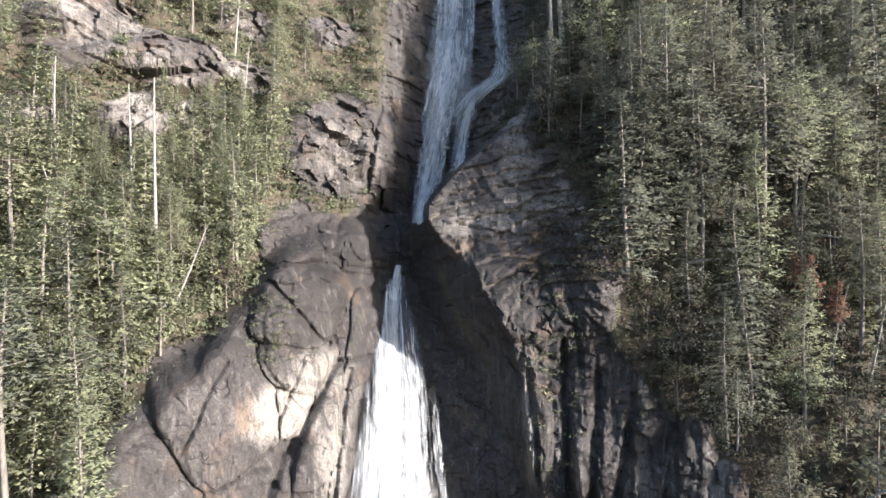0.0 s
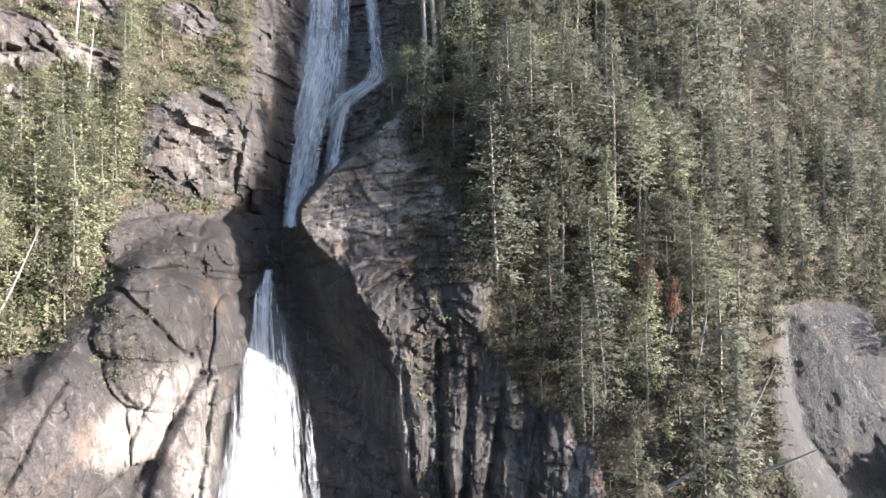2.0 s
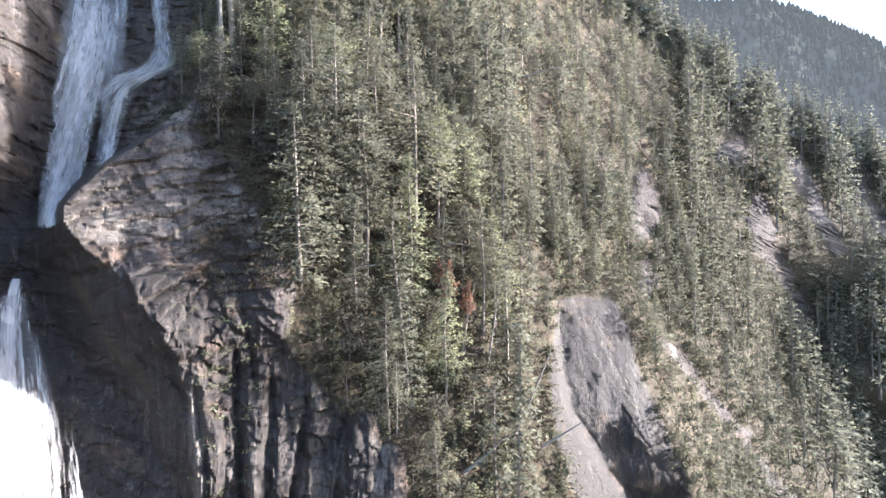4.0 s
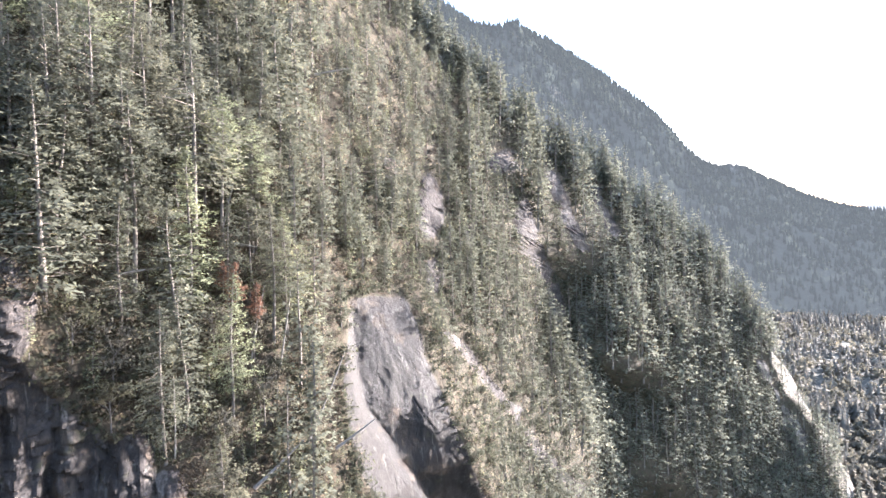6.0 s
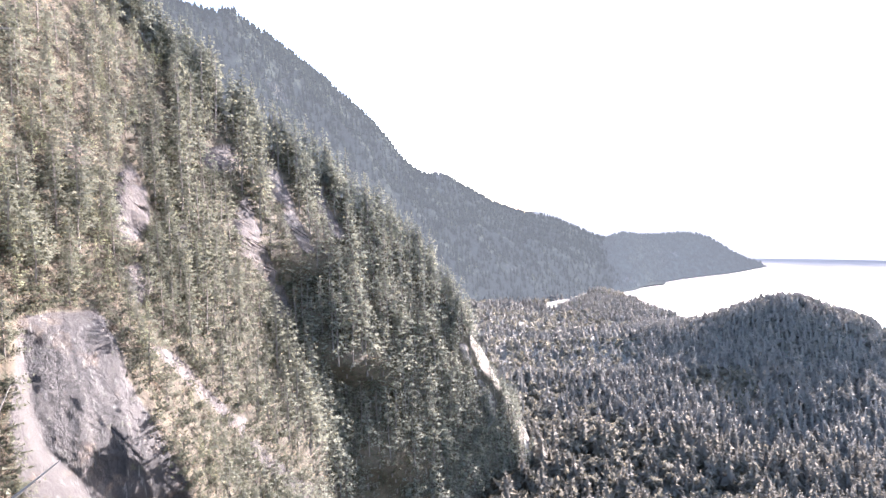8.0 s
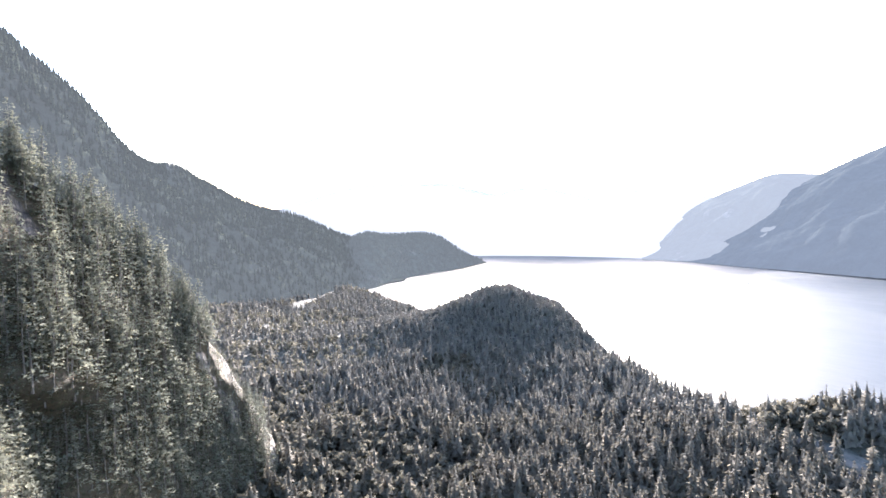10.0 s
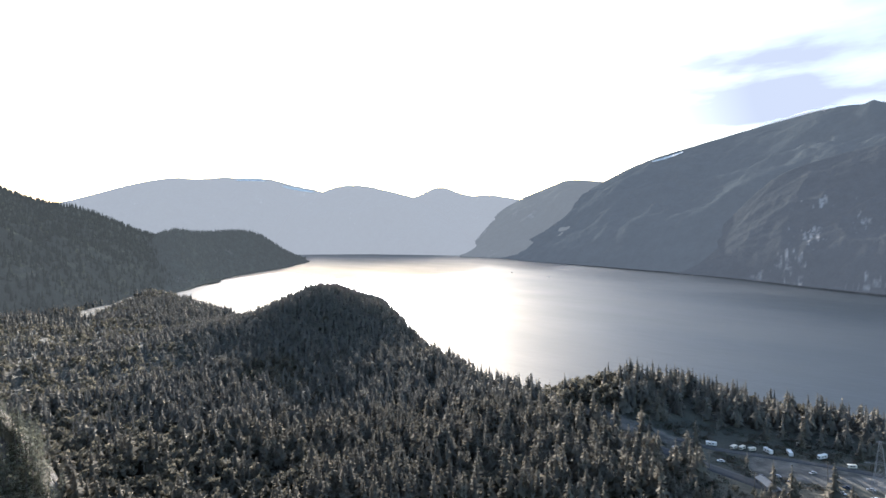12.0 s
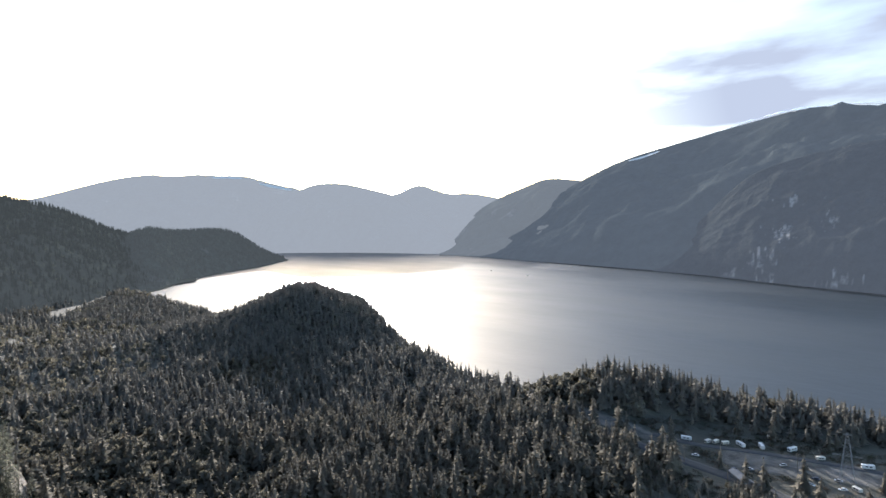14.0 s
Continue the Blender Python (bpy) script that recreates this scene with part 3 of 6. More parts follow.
    face3, joint3 = facets(arc - 0.2 * z, z + 0.2 * arc, 1.9, 1.1, 421, 0.4, 0.2)
    blocks = (face1 + face2 + 0.5 * face3) * np.where(b > 40, 0.5, 1.0) + 0.5 * ease(np.sin(z * 0.9 + 1.6 * swell) * 2)
    r = r + swell * (1 - 0.8 * wall) - open_rock * (cut1 + cut2 * (0.6 - 0.25 * lefthand) * (1 - 0.6 * dome) - 0.22 * groove(plates, 1.1, 0.035) * patchy) - dome * ((terrace(layers, 0.7, 0.3, 0.05) - layers) * 1.8 - 0.3 * groove(layers, 0.7, 0.045) * patchy)
    r = r - right_low * rock * 0.72 * (terrace(flutes, 0.9, 0.35) + 0.3 * flutes) + out_mask * blocks + (0.75 * face2 + 0.5 * face3) * open_rock * (1 - 0.5 * lefthand * ease(-e / 4)) * (1 - 0.5 * dome) + 0.35 * (joint1 * patchy + 0.5 * joint3 * (1 - patchy)) * rock * (1 - wall)
    r = r + 0.16 * fractal(x / 1.1, y / 1.1, z / 1.3, 3, 61, True) + wall * 0.3 * terrace(flutes * 0.6, 0.5)
    r = r + (1 - rock) * (fractal(x / 5, y / 5, z / 5, 3, 71) * 1.2 + 0.3 * fractal(x / 1.6, y / 1.6, z / 1.6, 2, 73))
    for c0, d0, c1, d1, wid, deep in CRACKS:
        cut = np.exp(-(near_segment(b2 + 0.25 * warp, e2 + 0.35 * warp, c0, d0, c1, d1) / (wid * 0.7)) ** 2)
        r = r + deep * 1.15 * cut
    # spray-wet chute; buttress, wall and rock left of it also carry painted shade
    wet_shade = np.maximum.reduce([np.exp(-((b - thread) / np.where(b > thread, 11 - 6 * ease((e + 3) / 5), 7)) ** 2) * 1.0, np.maximum(butt, up * ease((14 - b) / 4)) * (0.8 - 0.62 * ease((e + 3) / 5)), wall * 1.15, 1.3 * bell(b, e, -11, -1.5, 8.5, 7), slab * 0.5 * ease((-14 - e) / -6) + 0.35 * slab])
    # buttress top and its ledge edges paled to stand for sunlight
    pale = np.maximum.reduce([bell(b2, e2, -16, -15.5, 4.5, 3.4), 0.8 * bell(b2, e2, -10.5, -20, 3.5, 8), 0.7 * bell(b2, e2, -13, -11, 2.5, 2.2), 0.46 * bell(b2, e2, -10.5, 10.5, 6.0, 6), 0.5 * dome * groove(layers, 0.7, 0.16) * patchy, 0.36 * dome * ease((e + 1) / 4), 0.8 * bell(b2, e2, 9, -16, 0.8, 8), 0.55 * bell(b2, e2, 6.5, 13.5, 3.5, 3.0), 0.5 * right_low * ease((fractal(arc / 2.2, z / 14, z * 0, 3, 97) - 0.12) * 5), 0.9 * np.exp(-((b2 - along(RIB, e2) - 0.8) / 0.8) ** 2) * ease((-13 - e2) / 4), strip_pale, 0.25 * bell(b2, e2, 54, 4, 1.5, 3), 0.2 * bell(b2, e2, 67, 4, 2, 5), 0.34 * ease((-17 - b) / 4) * ease((e - 9) / 3)])
    pale = pale * (1 - 0.75 * wall * (1 - np.exp(-((b2 - along(RIB, e2) - 0.8) / 0.8) ** 2)))
    tone = 0.5 * tone + 0.5 * hash_unit(np.floor(plates / 1.1), b * 0, b * 0, 5) ** 2
    return r, rock, wet_shade, np.clip(tone, 0, 1), pale


def slope_place(b, h):
    b, h = np.atleast_1d(np.asarray(b, float)), np.atleast_1d(np.asarray(h, float))
    r, rock = mountainside(b, h)[:2]
    x, y = polar(b, r)
    return np.stack([x, y, h + EYE], -1), rock


def crest_height(b):
    k = np.tan(np.radians(along(CREST, b)))
    return along(FACE, b) * k / (1 - np.minimum(along(LEAN, b) * np.maximum(k, 0), 0.7))


def height_at(b, rise):
    """Height over the eye at which the slope is met under this rise."""
    k = np.tan(np.radians(rise))
    return along(FACE, b) * k / (1 - along(LEAN, b) * k)


def build_mountainside():
    bs = np.concatenate([np.arange(-66, -40, 1.0), np.arange(-40, -31, 0.24), np.arange(-31, 27, 0.165), np.arange(27, 42, 0.4), np.arange(42, 61, 0.24), np.arange(61, 63, 0.4), np.arange(63, 83, 0.5), np.arange(83, 94, 0.25), np.arange(94, 99.1, 0.5)])
    low, high = height_at(bs, -31.0), crest_height(bs)
    low = np.minimum(low, high - 30)
    rows = [low - (EYE + low - 12) * q for q in (1.0, 0.6, 0.3, 0.1)]
    rows += [low + (high - low) * q for q in np.concatenate([np.linspace(0, 0.82, 400), np.linspace(0.83, 1, 22)])]
    hh = np.array(rows)
    bb = np.broadcast_to(bs, hh.shape)
    r, *layers = mountainside(bb, hh)
    for step, drop in ((8, 1), (30, 10), (110, 60)):
        hh = np.vstack([hh, high - drop])
        r = np.vstack([r, r[len(rows) - 1] + step])
        layers = [np.vstack([q, q[-1] * 0]) for q in layers]
    bb = np.broadcast_to(bs, hh.shape)
    x, y = polar(bb, r)
    verts = np.stack([x, y, hh + EYE], -1).reshape(-1, 3)
    me = raw_mesh("mountainside", verts, grid_faces(*hh.shape), M_CLIFF, True)
    me.set_sharp_from_angle(angle=radians(28))
    for key, q in zip(("rock", "wet_shade", "tone", "pale"), layers):
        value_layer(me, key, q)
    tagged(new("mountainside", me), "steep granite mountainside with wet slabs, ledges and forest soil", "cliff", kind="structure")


build_mountainside()

# ---- the valley floor, knoll and shore, one sheet to the horizon ----
SHORE = [(60, 2400), (90, 2300), (97, 2000), (101.8, 1760), (103.5, 1320), (105.5, 1090), (108, 1060), (118, 1040), (123, 860), (126, 700), (128.6, 650), (131.9, 625), (133.5, 560), (140, 545), (145, 560), (160, 545), (175, 520), (200, 600), (230, 2500), (300, 2500)]


# height of the knoll's back over the flat, by bearing
KNOLL = [(90, 0), (98, 6), (102, 12), (105, 22), (107.5, 29), (109.5, 37), (112, 53), (114, 67), (116, 72), (117.5, 68), (119, 58), (121.7, 41), (123.5, 25), (126, 9), (129, 2), (134, 0), (140, 0)]


def valley_height(b, r):
    b = np.where(b < 30, b + 360, b) if np.ndim(b) else b
    x, y = polar(b, r)
    bump = fractal(x / 160, y / 160, x * 0, 4, 81)
    land = ease((along(SHORE, np.clip(b, 60, 300)) + 25 * bump - r) / 70)
    z = 11 + 4 * bump * ease((r - 450) / 300) + 34 * ease((97 - b) / 14) * ease((r - 350) / 900)
    z = z + along(KNOLL, np.clip(b, 90, 140)) * np.exp(-((r - 790) / 160) ** 2) * (1 + 0.05 * bump)
    z = z + 19 * bell(b, r, 146, 490, 6.5, 55) + 5 * bell(b, r, 158, 500, 10, 50)
    z = z + 30 * ease((104 - b) / 8) * ease((320 - r) / 150)
    z = np.where((b > 200) & (b < 300), z + 60 * ease((r - 900) / 1200), z)
    return -8 + land * (8 + z)


def gravel_share(b, r):
    """Clearings: the highway yard and the campground by the shore."""
    x, y = polar(b, r)
    b = b + 0.8 * fractal(x / 25, y / 25, x * 0, 3, 77)
    g = 0.9 * np.exp(-((b - 161.5) / 4.0) ** 4 - ((r - 396) / 16) ** 4)
    g = np.maximum(g, np.exp(-((b - 146.5) / 5) ** 4 - ((r - 428 + (b - 146) * 3.5) / 9) ** 4))
    return np.maximum(g, 0.8 * np.exp(-((b - 168) / 3.5) ** 4 - ((r - 402) / 14) ** 4))


def open_land(b, r):
    """Where no tall trees stand: the strip with highway, yard and campground."""
    return np.exp(-((b - 163) / 14.5) ** 6 - ((r - 399 + 0.6 * (b - 160)) / (26 + 19 * ease((b - 149) / 6))) ** 6)


def build_ground():
    bs = np.concatenate([np.arange(0, 80, 4.0), np.arange(80, 176, 0.6), np.arange(176, 360.1, 4.0)])
    rs = np.concatenate([np.concatenate([[0.01], np.geomspace(30, 250, 12)]), np.geomspace(262, 2600, 150), np.geomspace(2800, 4900, 8)])
    bb, rr = np.meshgrid(bs, rs)
    z = valley_height(bb, rr)
    # under the drone and behind it the flat closes without a step
    share = ease((bb - 30) / 30)
    z = np.where(bb < 60, 11.0 * (1 - share) + valley_height(bb * 0 + 60.0, rr) * share, z)
    z = 11.0 + (z - 11.0) * ease((rr - 20) / 140)
    x, y = polar(bb, rr)
    me = raw_mesh("ground", np.stack([x, y, z], -1).reshape(-1, 3), grid_faces(*bb.shape), M_VALLEY, True)
    value_layer(me, "gravel", gravel_share(bb, rr))
    tagged(new("ground", me), "dark wooded valley floor with a knoll and gravel clearings", "ground", kind="structure")


build_ground()


def build_fjord():
    bs, rs = np.arange(0, 360.1, 6.0), np.array([0.01, 400, 900, 1800, 3200, 4920.0])
    bb, rr = np.meshgrid(bs, rs)
    x, y = polar(bb, rr)
    me = raw_mesh("fjord", np.stack([x, y, x * 0], -1).reshape(-1, 3), grid_faces(*bb.shape), M_FJORD, True)
    tagged(new("fjord", me), "calm fjord water glittering under the low sun", "water", kind="structure")


build_fjord()

# ---- ridges and mountains: crest rise by bearing, foot distance by bearing ----
def ridge_surface(crest, foot, deep, foot_z, seed, size, b, v):
    """A place on a mountain side: v 0 at the foot, 1 at the crest, beyond 1 behind it."""
    rf = along(foot, b)
    dp = along(deep, b)
    rc = rf + dp
    zc = EYE + rc * np.tan(np.radians(along(crest, b)))
    r = rf + dp * v
    x, y = polar(b, r)
    q = np.clip(v, 0, 1)
    shape = q ** 0.85
    gul = fractal(x / size, y / size, 0 * x + v * 1.5, 5, seed, True) * np.maximum(zc - foot_z, 10) * 0.24 * np.sin(np.pi * q) ** 0.7
    z = foot_z + (zc - foot_z) * shape + gul - np.maximum(v - 1, 0) * 300
    z = z + fractal(x / (size * 0.12), y / (size * 0.12), 0 * x, 3, seed + 3) * np.maximum(zc - foot_z, 10) * 0.012 * np.sin(np.pi * np.clip(v, 0, 0.93)) 
    return np.stack([x, y, z], -1)


def build_ridge(name, label, crest, foot, deep, foot_z, material, seed, size, step, faces=()):
    bs = np.arange(crest[0][0], crest[-1][0] + 0.01, step)
    vs = np.concatenate([[-0.06], np.linspace(0, 1, 90), [1.06, 1.25]])
    bb, vv = np.meshgrid(bs, vs)
    p = ridge_surface(crest, foot, deep, foot_z, seed, size, bb, vv)
    me = raw_mesh(name, p.reshape(-1, 3), grid_faces(*bb.shape), material, True)
    if faces:
        # steep bare faces: bearing, rise, half sizes
        rise = np.degrees(np.arctan2(p[..., 2] - EYE, np.hypot(p[..., 0], p[..., 1])))
        zone = np.maximum.reduce([bell(bb, rise, *q) for q in faces])
        crag = fractal(bb * 4.5, rise * 1.6, bb * 0, 4, seed + 9)
        value_layer(me, "bare", ease((zone * 0.75 + crag * 0.9 - 0.62) * 4))
    return tagged(new(name, me), label, "mountain", kind="structure")


RIDGE = dict(crest=[(44, 24.5), (52, 25), (56.1, 24.4), (59, 22.3), (61.5, 21.7), (64.4, 21.5), (67.8, 19.8), (70, 18.4), (72.4, 16.5), (75.1, 14.0), (76.8, 12.5), (78.4, 10.6), (79.8, 8.8), (81.7, 7.2), (84.2, 7.1), (86.1, 5.8), (88.5, 4.4), (91.3, 3.1), (94.4, 2.5), (97.5, 1.1), (99.3, 0.2), (103, -1.2), (106, -3.5)],
             foot=[(44, 560), (60, 660), (70, 780), (80, 960), (87, 1130), (95, 1400), (99, 1650), (103, 1950), (106, 2100)],
             deep=[(44, 500), (70, 560), (87, 800), (106, 900)], foot_z=4.0, seed=101, size=330.0)
HEADLAND = dict(crest=[(94, -6.5), (97, -3.5), (99.5, -0.6), (101.9, 0.45), (103.7, 0.0), (107.1, 0.1), (109.2, -0.1), (111.2, -1.5), (112.5, -2.45), (114.5, -3.2)],
                foot=[(94, 1750), (101.8, 1790), (103.7, 1930), (105.4, 2160), (108.5, 2395), (112.2, 2620), (114.5, 3080)],
                deep=[(94, 900), (105, 700), (111, 450), (114.5, 60)], foot_z=2.0, seed=131, size=420.0)
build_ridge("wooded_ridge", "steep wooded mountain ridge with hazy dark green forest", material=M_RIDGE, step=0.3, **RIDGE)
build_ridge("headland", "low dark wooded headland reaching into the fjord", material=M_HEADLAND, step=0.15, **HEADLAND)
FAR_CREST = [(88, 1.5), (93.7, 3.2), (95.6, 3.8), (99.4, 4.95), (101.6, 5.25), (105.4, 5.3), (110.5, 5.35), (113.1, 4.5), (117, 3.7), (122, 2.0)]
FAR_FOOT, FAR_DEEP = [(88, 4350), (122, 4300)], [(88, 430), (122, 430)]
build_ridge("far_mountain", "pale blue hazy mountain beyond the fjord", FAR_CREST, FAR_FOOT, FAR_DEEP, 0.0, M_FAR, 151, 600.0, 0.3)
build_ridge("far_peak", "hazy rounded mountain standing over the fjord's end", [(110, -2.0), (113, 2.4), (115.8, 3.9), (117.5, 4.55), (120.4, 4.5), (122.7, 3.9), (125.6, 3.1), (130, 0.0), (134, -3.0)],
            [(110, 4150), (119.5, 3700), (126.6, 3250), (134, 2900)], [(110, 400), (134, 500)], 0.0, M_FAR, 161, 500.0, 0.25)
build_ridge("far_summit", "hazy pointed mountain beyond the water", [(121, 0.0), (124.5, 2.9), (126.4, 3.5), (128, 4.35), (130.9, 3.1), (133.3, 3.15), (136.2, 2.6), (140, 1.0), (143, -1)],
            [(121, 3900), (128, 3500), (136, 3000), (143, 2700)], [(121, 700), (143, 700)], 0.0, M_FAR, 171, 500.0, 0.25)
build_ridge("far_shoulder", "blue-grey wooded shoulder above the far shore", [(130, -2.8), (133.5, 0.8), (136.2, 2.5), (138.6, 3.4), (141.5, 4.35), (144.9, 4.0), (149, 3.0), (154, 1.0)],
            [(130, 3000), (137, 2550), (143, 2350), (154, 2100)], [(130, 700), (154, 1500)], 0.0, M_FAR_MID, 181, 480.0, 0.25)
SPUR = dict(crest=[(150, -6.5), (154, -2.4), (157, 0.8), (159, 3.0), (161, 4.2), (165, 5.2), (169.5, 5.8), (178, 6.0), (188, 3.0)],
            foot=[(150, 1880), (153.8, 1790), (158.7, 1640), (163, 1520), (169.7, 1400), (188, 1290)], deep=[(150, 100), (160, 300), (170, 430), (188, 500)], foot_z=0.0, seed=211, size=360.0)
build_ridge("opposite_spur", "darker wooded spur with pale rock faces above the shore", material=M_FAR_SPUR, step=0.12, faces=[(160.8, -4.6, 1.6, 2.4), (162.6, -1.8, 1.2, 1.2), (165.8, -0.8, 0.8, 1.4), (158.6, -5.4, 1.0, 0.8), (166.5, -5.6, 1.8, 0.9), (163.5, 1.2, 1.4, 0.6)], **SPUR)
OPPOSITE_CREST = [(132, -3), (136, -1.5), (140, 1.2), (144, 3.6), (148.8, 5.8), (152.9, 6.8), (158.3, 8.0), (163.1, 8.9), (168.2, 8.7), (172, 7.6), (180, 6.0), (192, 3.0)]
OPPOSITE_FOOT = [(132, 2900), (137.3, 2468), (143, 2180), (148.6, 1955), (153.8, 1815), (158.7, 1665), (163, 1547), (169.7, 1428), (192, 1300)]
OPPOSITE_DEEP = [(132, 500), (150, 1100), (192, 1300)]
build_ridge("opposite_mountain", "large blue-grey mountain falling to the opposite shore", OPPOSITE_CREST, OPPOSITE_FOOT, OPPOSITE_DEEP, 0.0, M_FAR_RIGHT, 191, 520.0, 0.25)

# ---- trees: templates ----
def tube(points, radii, sides=6):
    """A tapered tube through points, as triangles."""
    pts, v, f = np.asarray(points, float), [], []
    for i, (p, r) in enumerate(zip(pts, radii)):
        for k in range(sides):
            a = 2 * math.pi * k / sides
            v.append((p[0] + r * math.cos(a), p[1] + r * math.sin(a), p[2]))
    for i in range(len(pts) - 1):
        for k in range(sides):
            a, b = i * sides + k, i * sides + (k + 1) % sides
            f += [(a, b, b + sides), (a, b + sides, a + sides)]
    return np.array(v), np.array(f)


def rod(p, q, r0, r1):
    """A three-sided stick from p to q."""
    p, q = np.asarray(p, float), np.asarray(q, float)
    d = (q - p) / (np.linalg.norm(q - p) + 1e-9)
    s = np.cross(d, (0.3, 0.2, 0.93))
    s = s / (np.linalg.norm(s) + 1e-9)
    t = np.cross(d, s)
    v = [c + r * (math.cos(a) * s + math.sin(a) * t) for c, r in ((p, r0), (q, r1)) for a in (0, 2.09, 4.19)]
    return np.array(v), np.array([(0, 1, 4), (0, 4, 3), (1, 2, 5), (1, 5, 4), (2, 0, 3), (2, 3, 5)])


def unit(q):
    return q / (np.linalg.norm(q, axis=1)[:, None] + 1e-9)


def sprays(centres, ways, sizes, gen, heart, fat=1.0, lift=0.35, rough=0.25):
    """Small pointed leaf sprays, one blade each, that round off to the shape of the crown about its heart."""
    n = len(centres)
    ways = unit(ways)
    side = unit(np.cross(ways, gen.normal(0, 0.8, (n, 3)) + (0, 0, 1)))
    s = sizes[:, None]
    wide = gen.uniform(0.16, 0.30, (n, 1)) * s * fat
    v = np.stack([centres - ways * s * 0.45 + side * wide, centres - ways * s * 0.45 - side * wide, centres + ways * s * 0.65], 1)
    nrm = unit(unit(centres - heart) + (0, 0, lift) + gen.normal(0, rough, (n, 3)))
    face = np.cross(v[:, 1] - v[:, 0], v[:, 2] - v[:, 0])
    back = (face * nrm).sum(1) < 0
    v[back] = v[back][:, ::-1]
    return v.reshape(-1, 3), np.arange(n * 3).reshape(-1, 3), np.repeat(nrm, 3, 0)


def conifer(seed, tall, spread, bare, branches, per, drop=0.3, ragged=0.4, sz=0.46, column=0.7, sticks=True):
    """Trunk arrays and crown arrays of a fir, hemlock or pine, foot at the origin: each bough carries tufts."""
    gen = np.random.default_rng(seed)
    k = 9 if sticks else 4
    lean = gen.normal(0, 0.02, 2)
    q = np.linspace(0, 1, k)
    spine = np.stack([lean[0] * tall * q + 0.3 * np.sin(q * 5 + seed), lean[1] * tall * q + 0.25 * np.sin(q * 4 + seed * 2), tall * q], -1)
    spine[0, :2] = 0
    trunk = [tube(np.vstack([[0, 0, -1.5], spine]), np.concatenate([[tall * 0.016], tall * 0.0125 * (1 - q) ** 0.8 + 0.025]), 6 if sticks else 4)]
    cs, ws, ss, hs = [], [], [], []
    swell = gen.uniform(0, 6.28, 3)
    for i in range(branches):
        u = (i + gen.uniform(0, 1)) / branches
        t = bare + (1 - bare) * u
        root = np.array([np.interp(t, q, spine[:, j]) for j in range(3)])
        lumpy = 1 + 0.28 * math.sin(u * 17 + swell[0]) * math.sin(u * 7 + swell[1])
        long = spread * min(1.0, (1 - u) / column + 0.06) ** 0.8 * lumpy * gen.uniform(1 - ragged, 1 + ragged * 0.45) * (0.55 + 0.45 * min(1, u * 6 + 0.2))
        a = i * 2.4 + gen.normal(0, 0.5)
        out = np.array([math.cos(a), math.sin(a), 0.12 + 0.5 * u - drop * gen.uniform(0.4, 1.5)])
        tip = root + out * long
        if long > 1.4 and sticks:
            trunk.append(rod(root, root + (tip - root) * 0.85, 0.03 + long * 0.008, 0.012))
        clumps = max(2, int(round(1.1 * long)) + 1) if sticks else 2
        m = max(2, int(per * (0.3 + 0.7 * long / spread) / clumps))
        for c in range(clumps):
            w = 0.28 + 0.72 * (c + gen.uniform(0.2, 0.9)) / clumps
            cross = np.array([-out[1], out[0], 0])
            mid = root + (tip - root) * w + cross * gen.normal(0, 0.2) * long * w + (0, 0, -0.10 * long * w * w)
            size = (0.22 + 0.15 * long * (1.15 - 0.5 * w))
            cs.append(mid + gen.normal(0, 1, (m, 3)) * (size, size, size * 0.42))
            ws.append(out[None] + cross[None] * gen.normal(0, 0.7, (m, 1)) + (0, 0, -0.15) + gen.normal(0, 0.35, (m, 3)))
            ss.append(sz * gen.uniform(0.6, 1.4, m) * (0.6 + 0.4 * min(1, 2 * (1 - u))))
            hs.append(np.tile(0.45 * mid + 0.55 * root - (0, 0, 0.3 + 0.2 * long), (m, 1)))
    top = np.stack([np.full(6, spine[-1, 0]), np.full(6, spine[-1, 1]), tall - np.arange(6) * 0.25], -1)
    cs.append(top)
    ws.append(np.tile((0.05, 0.05, 1.0), (6, 1)) + gen.normal(0, 0.3, (6, 3)))
    ss.append(np.full(6, 0.5))
    hs.append(top - (0, 0, 1.0) + gen.normal(0, 0.3, (6, 3)))
    return join_arrays(trunk), sprays(np.concatenate(cs), np.concatenate(ws), np.concatenate(ss), gen, np.concatenate(hs), 1.0 if sticks else 1.35, 0.35, 0.25 if sticks else 0.12)


def leafy(seed, tall, spread, n, sz=0.42):
    """A broad-leaved or bushy crown: forked limbs and uneven clumps."""
    gen = np.random.default_rng(seed)
    limbs = [tube([(0, 0, -0.8), (0.1, 0, tall * 0.3), (0.2, 0.1, tall * 0.6)], (tall * 0.018, tall * 0.014, tall * 0.008), 6)]
    cs, hs = [], []
    for i in range(12):
        a, t = i * 2.4 + gen.normal(0, 0.3), gen.uniform(0.25, 0.65)
        root = np.array((0.1 + t * 0.1, 0.05, tall * t))
        tip = root + (math.cos(a) * spread * gen.uniform(0.3, 0.9), math.sin(a) * spread * gen.uniform(0.3, 0.9), tall * gen.uniform(0.1, 0.4))
        limbs.append(rod(root, tip, tall * 0.007, 0.02))
        m = n // 12
        cs.append(tip + gen.normal(0, 1, (m, 3)) * (spread * 0.22, spread * 0.22, tall * 0.07))
        hs.append(np.tile(tip * 0.8 + root * 0.2 - (0, 0, 0.3), (m, 1)))
    cs = np.concatenate(cs)
    return join_arrays(limbs), sprays(cs, gen.normal(0, 1, cs.shape), sz * gen.uniform(0.6, 1.3, len(cs)), gen, np.concatenate(hs), 1.3)


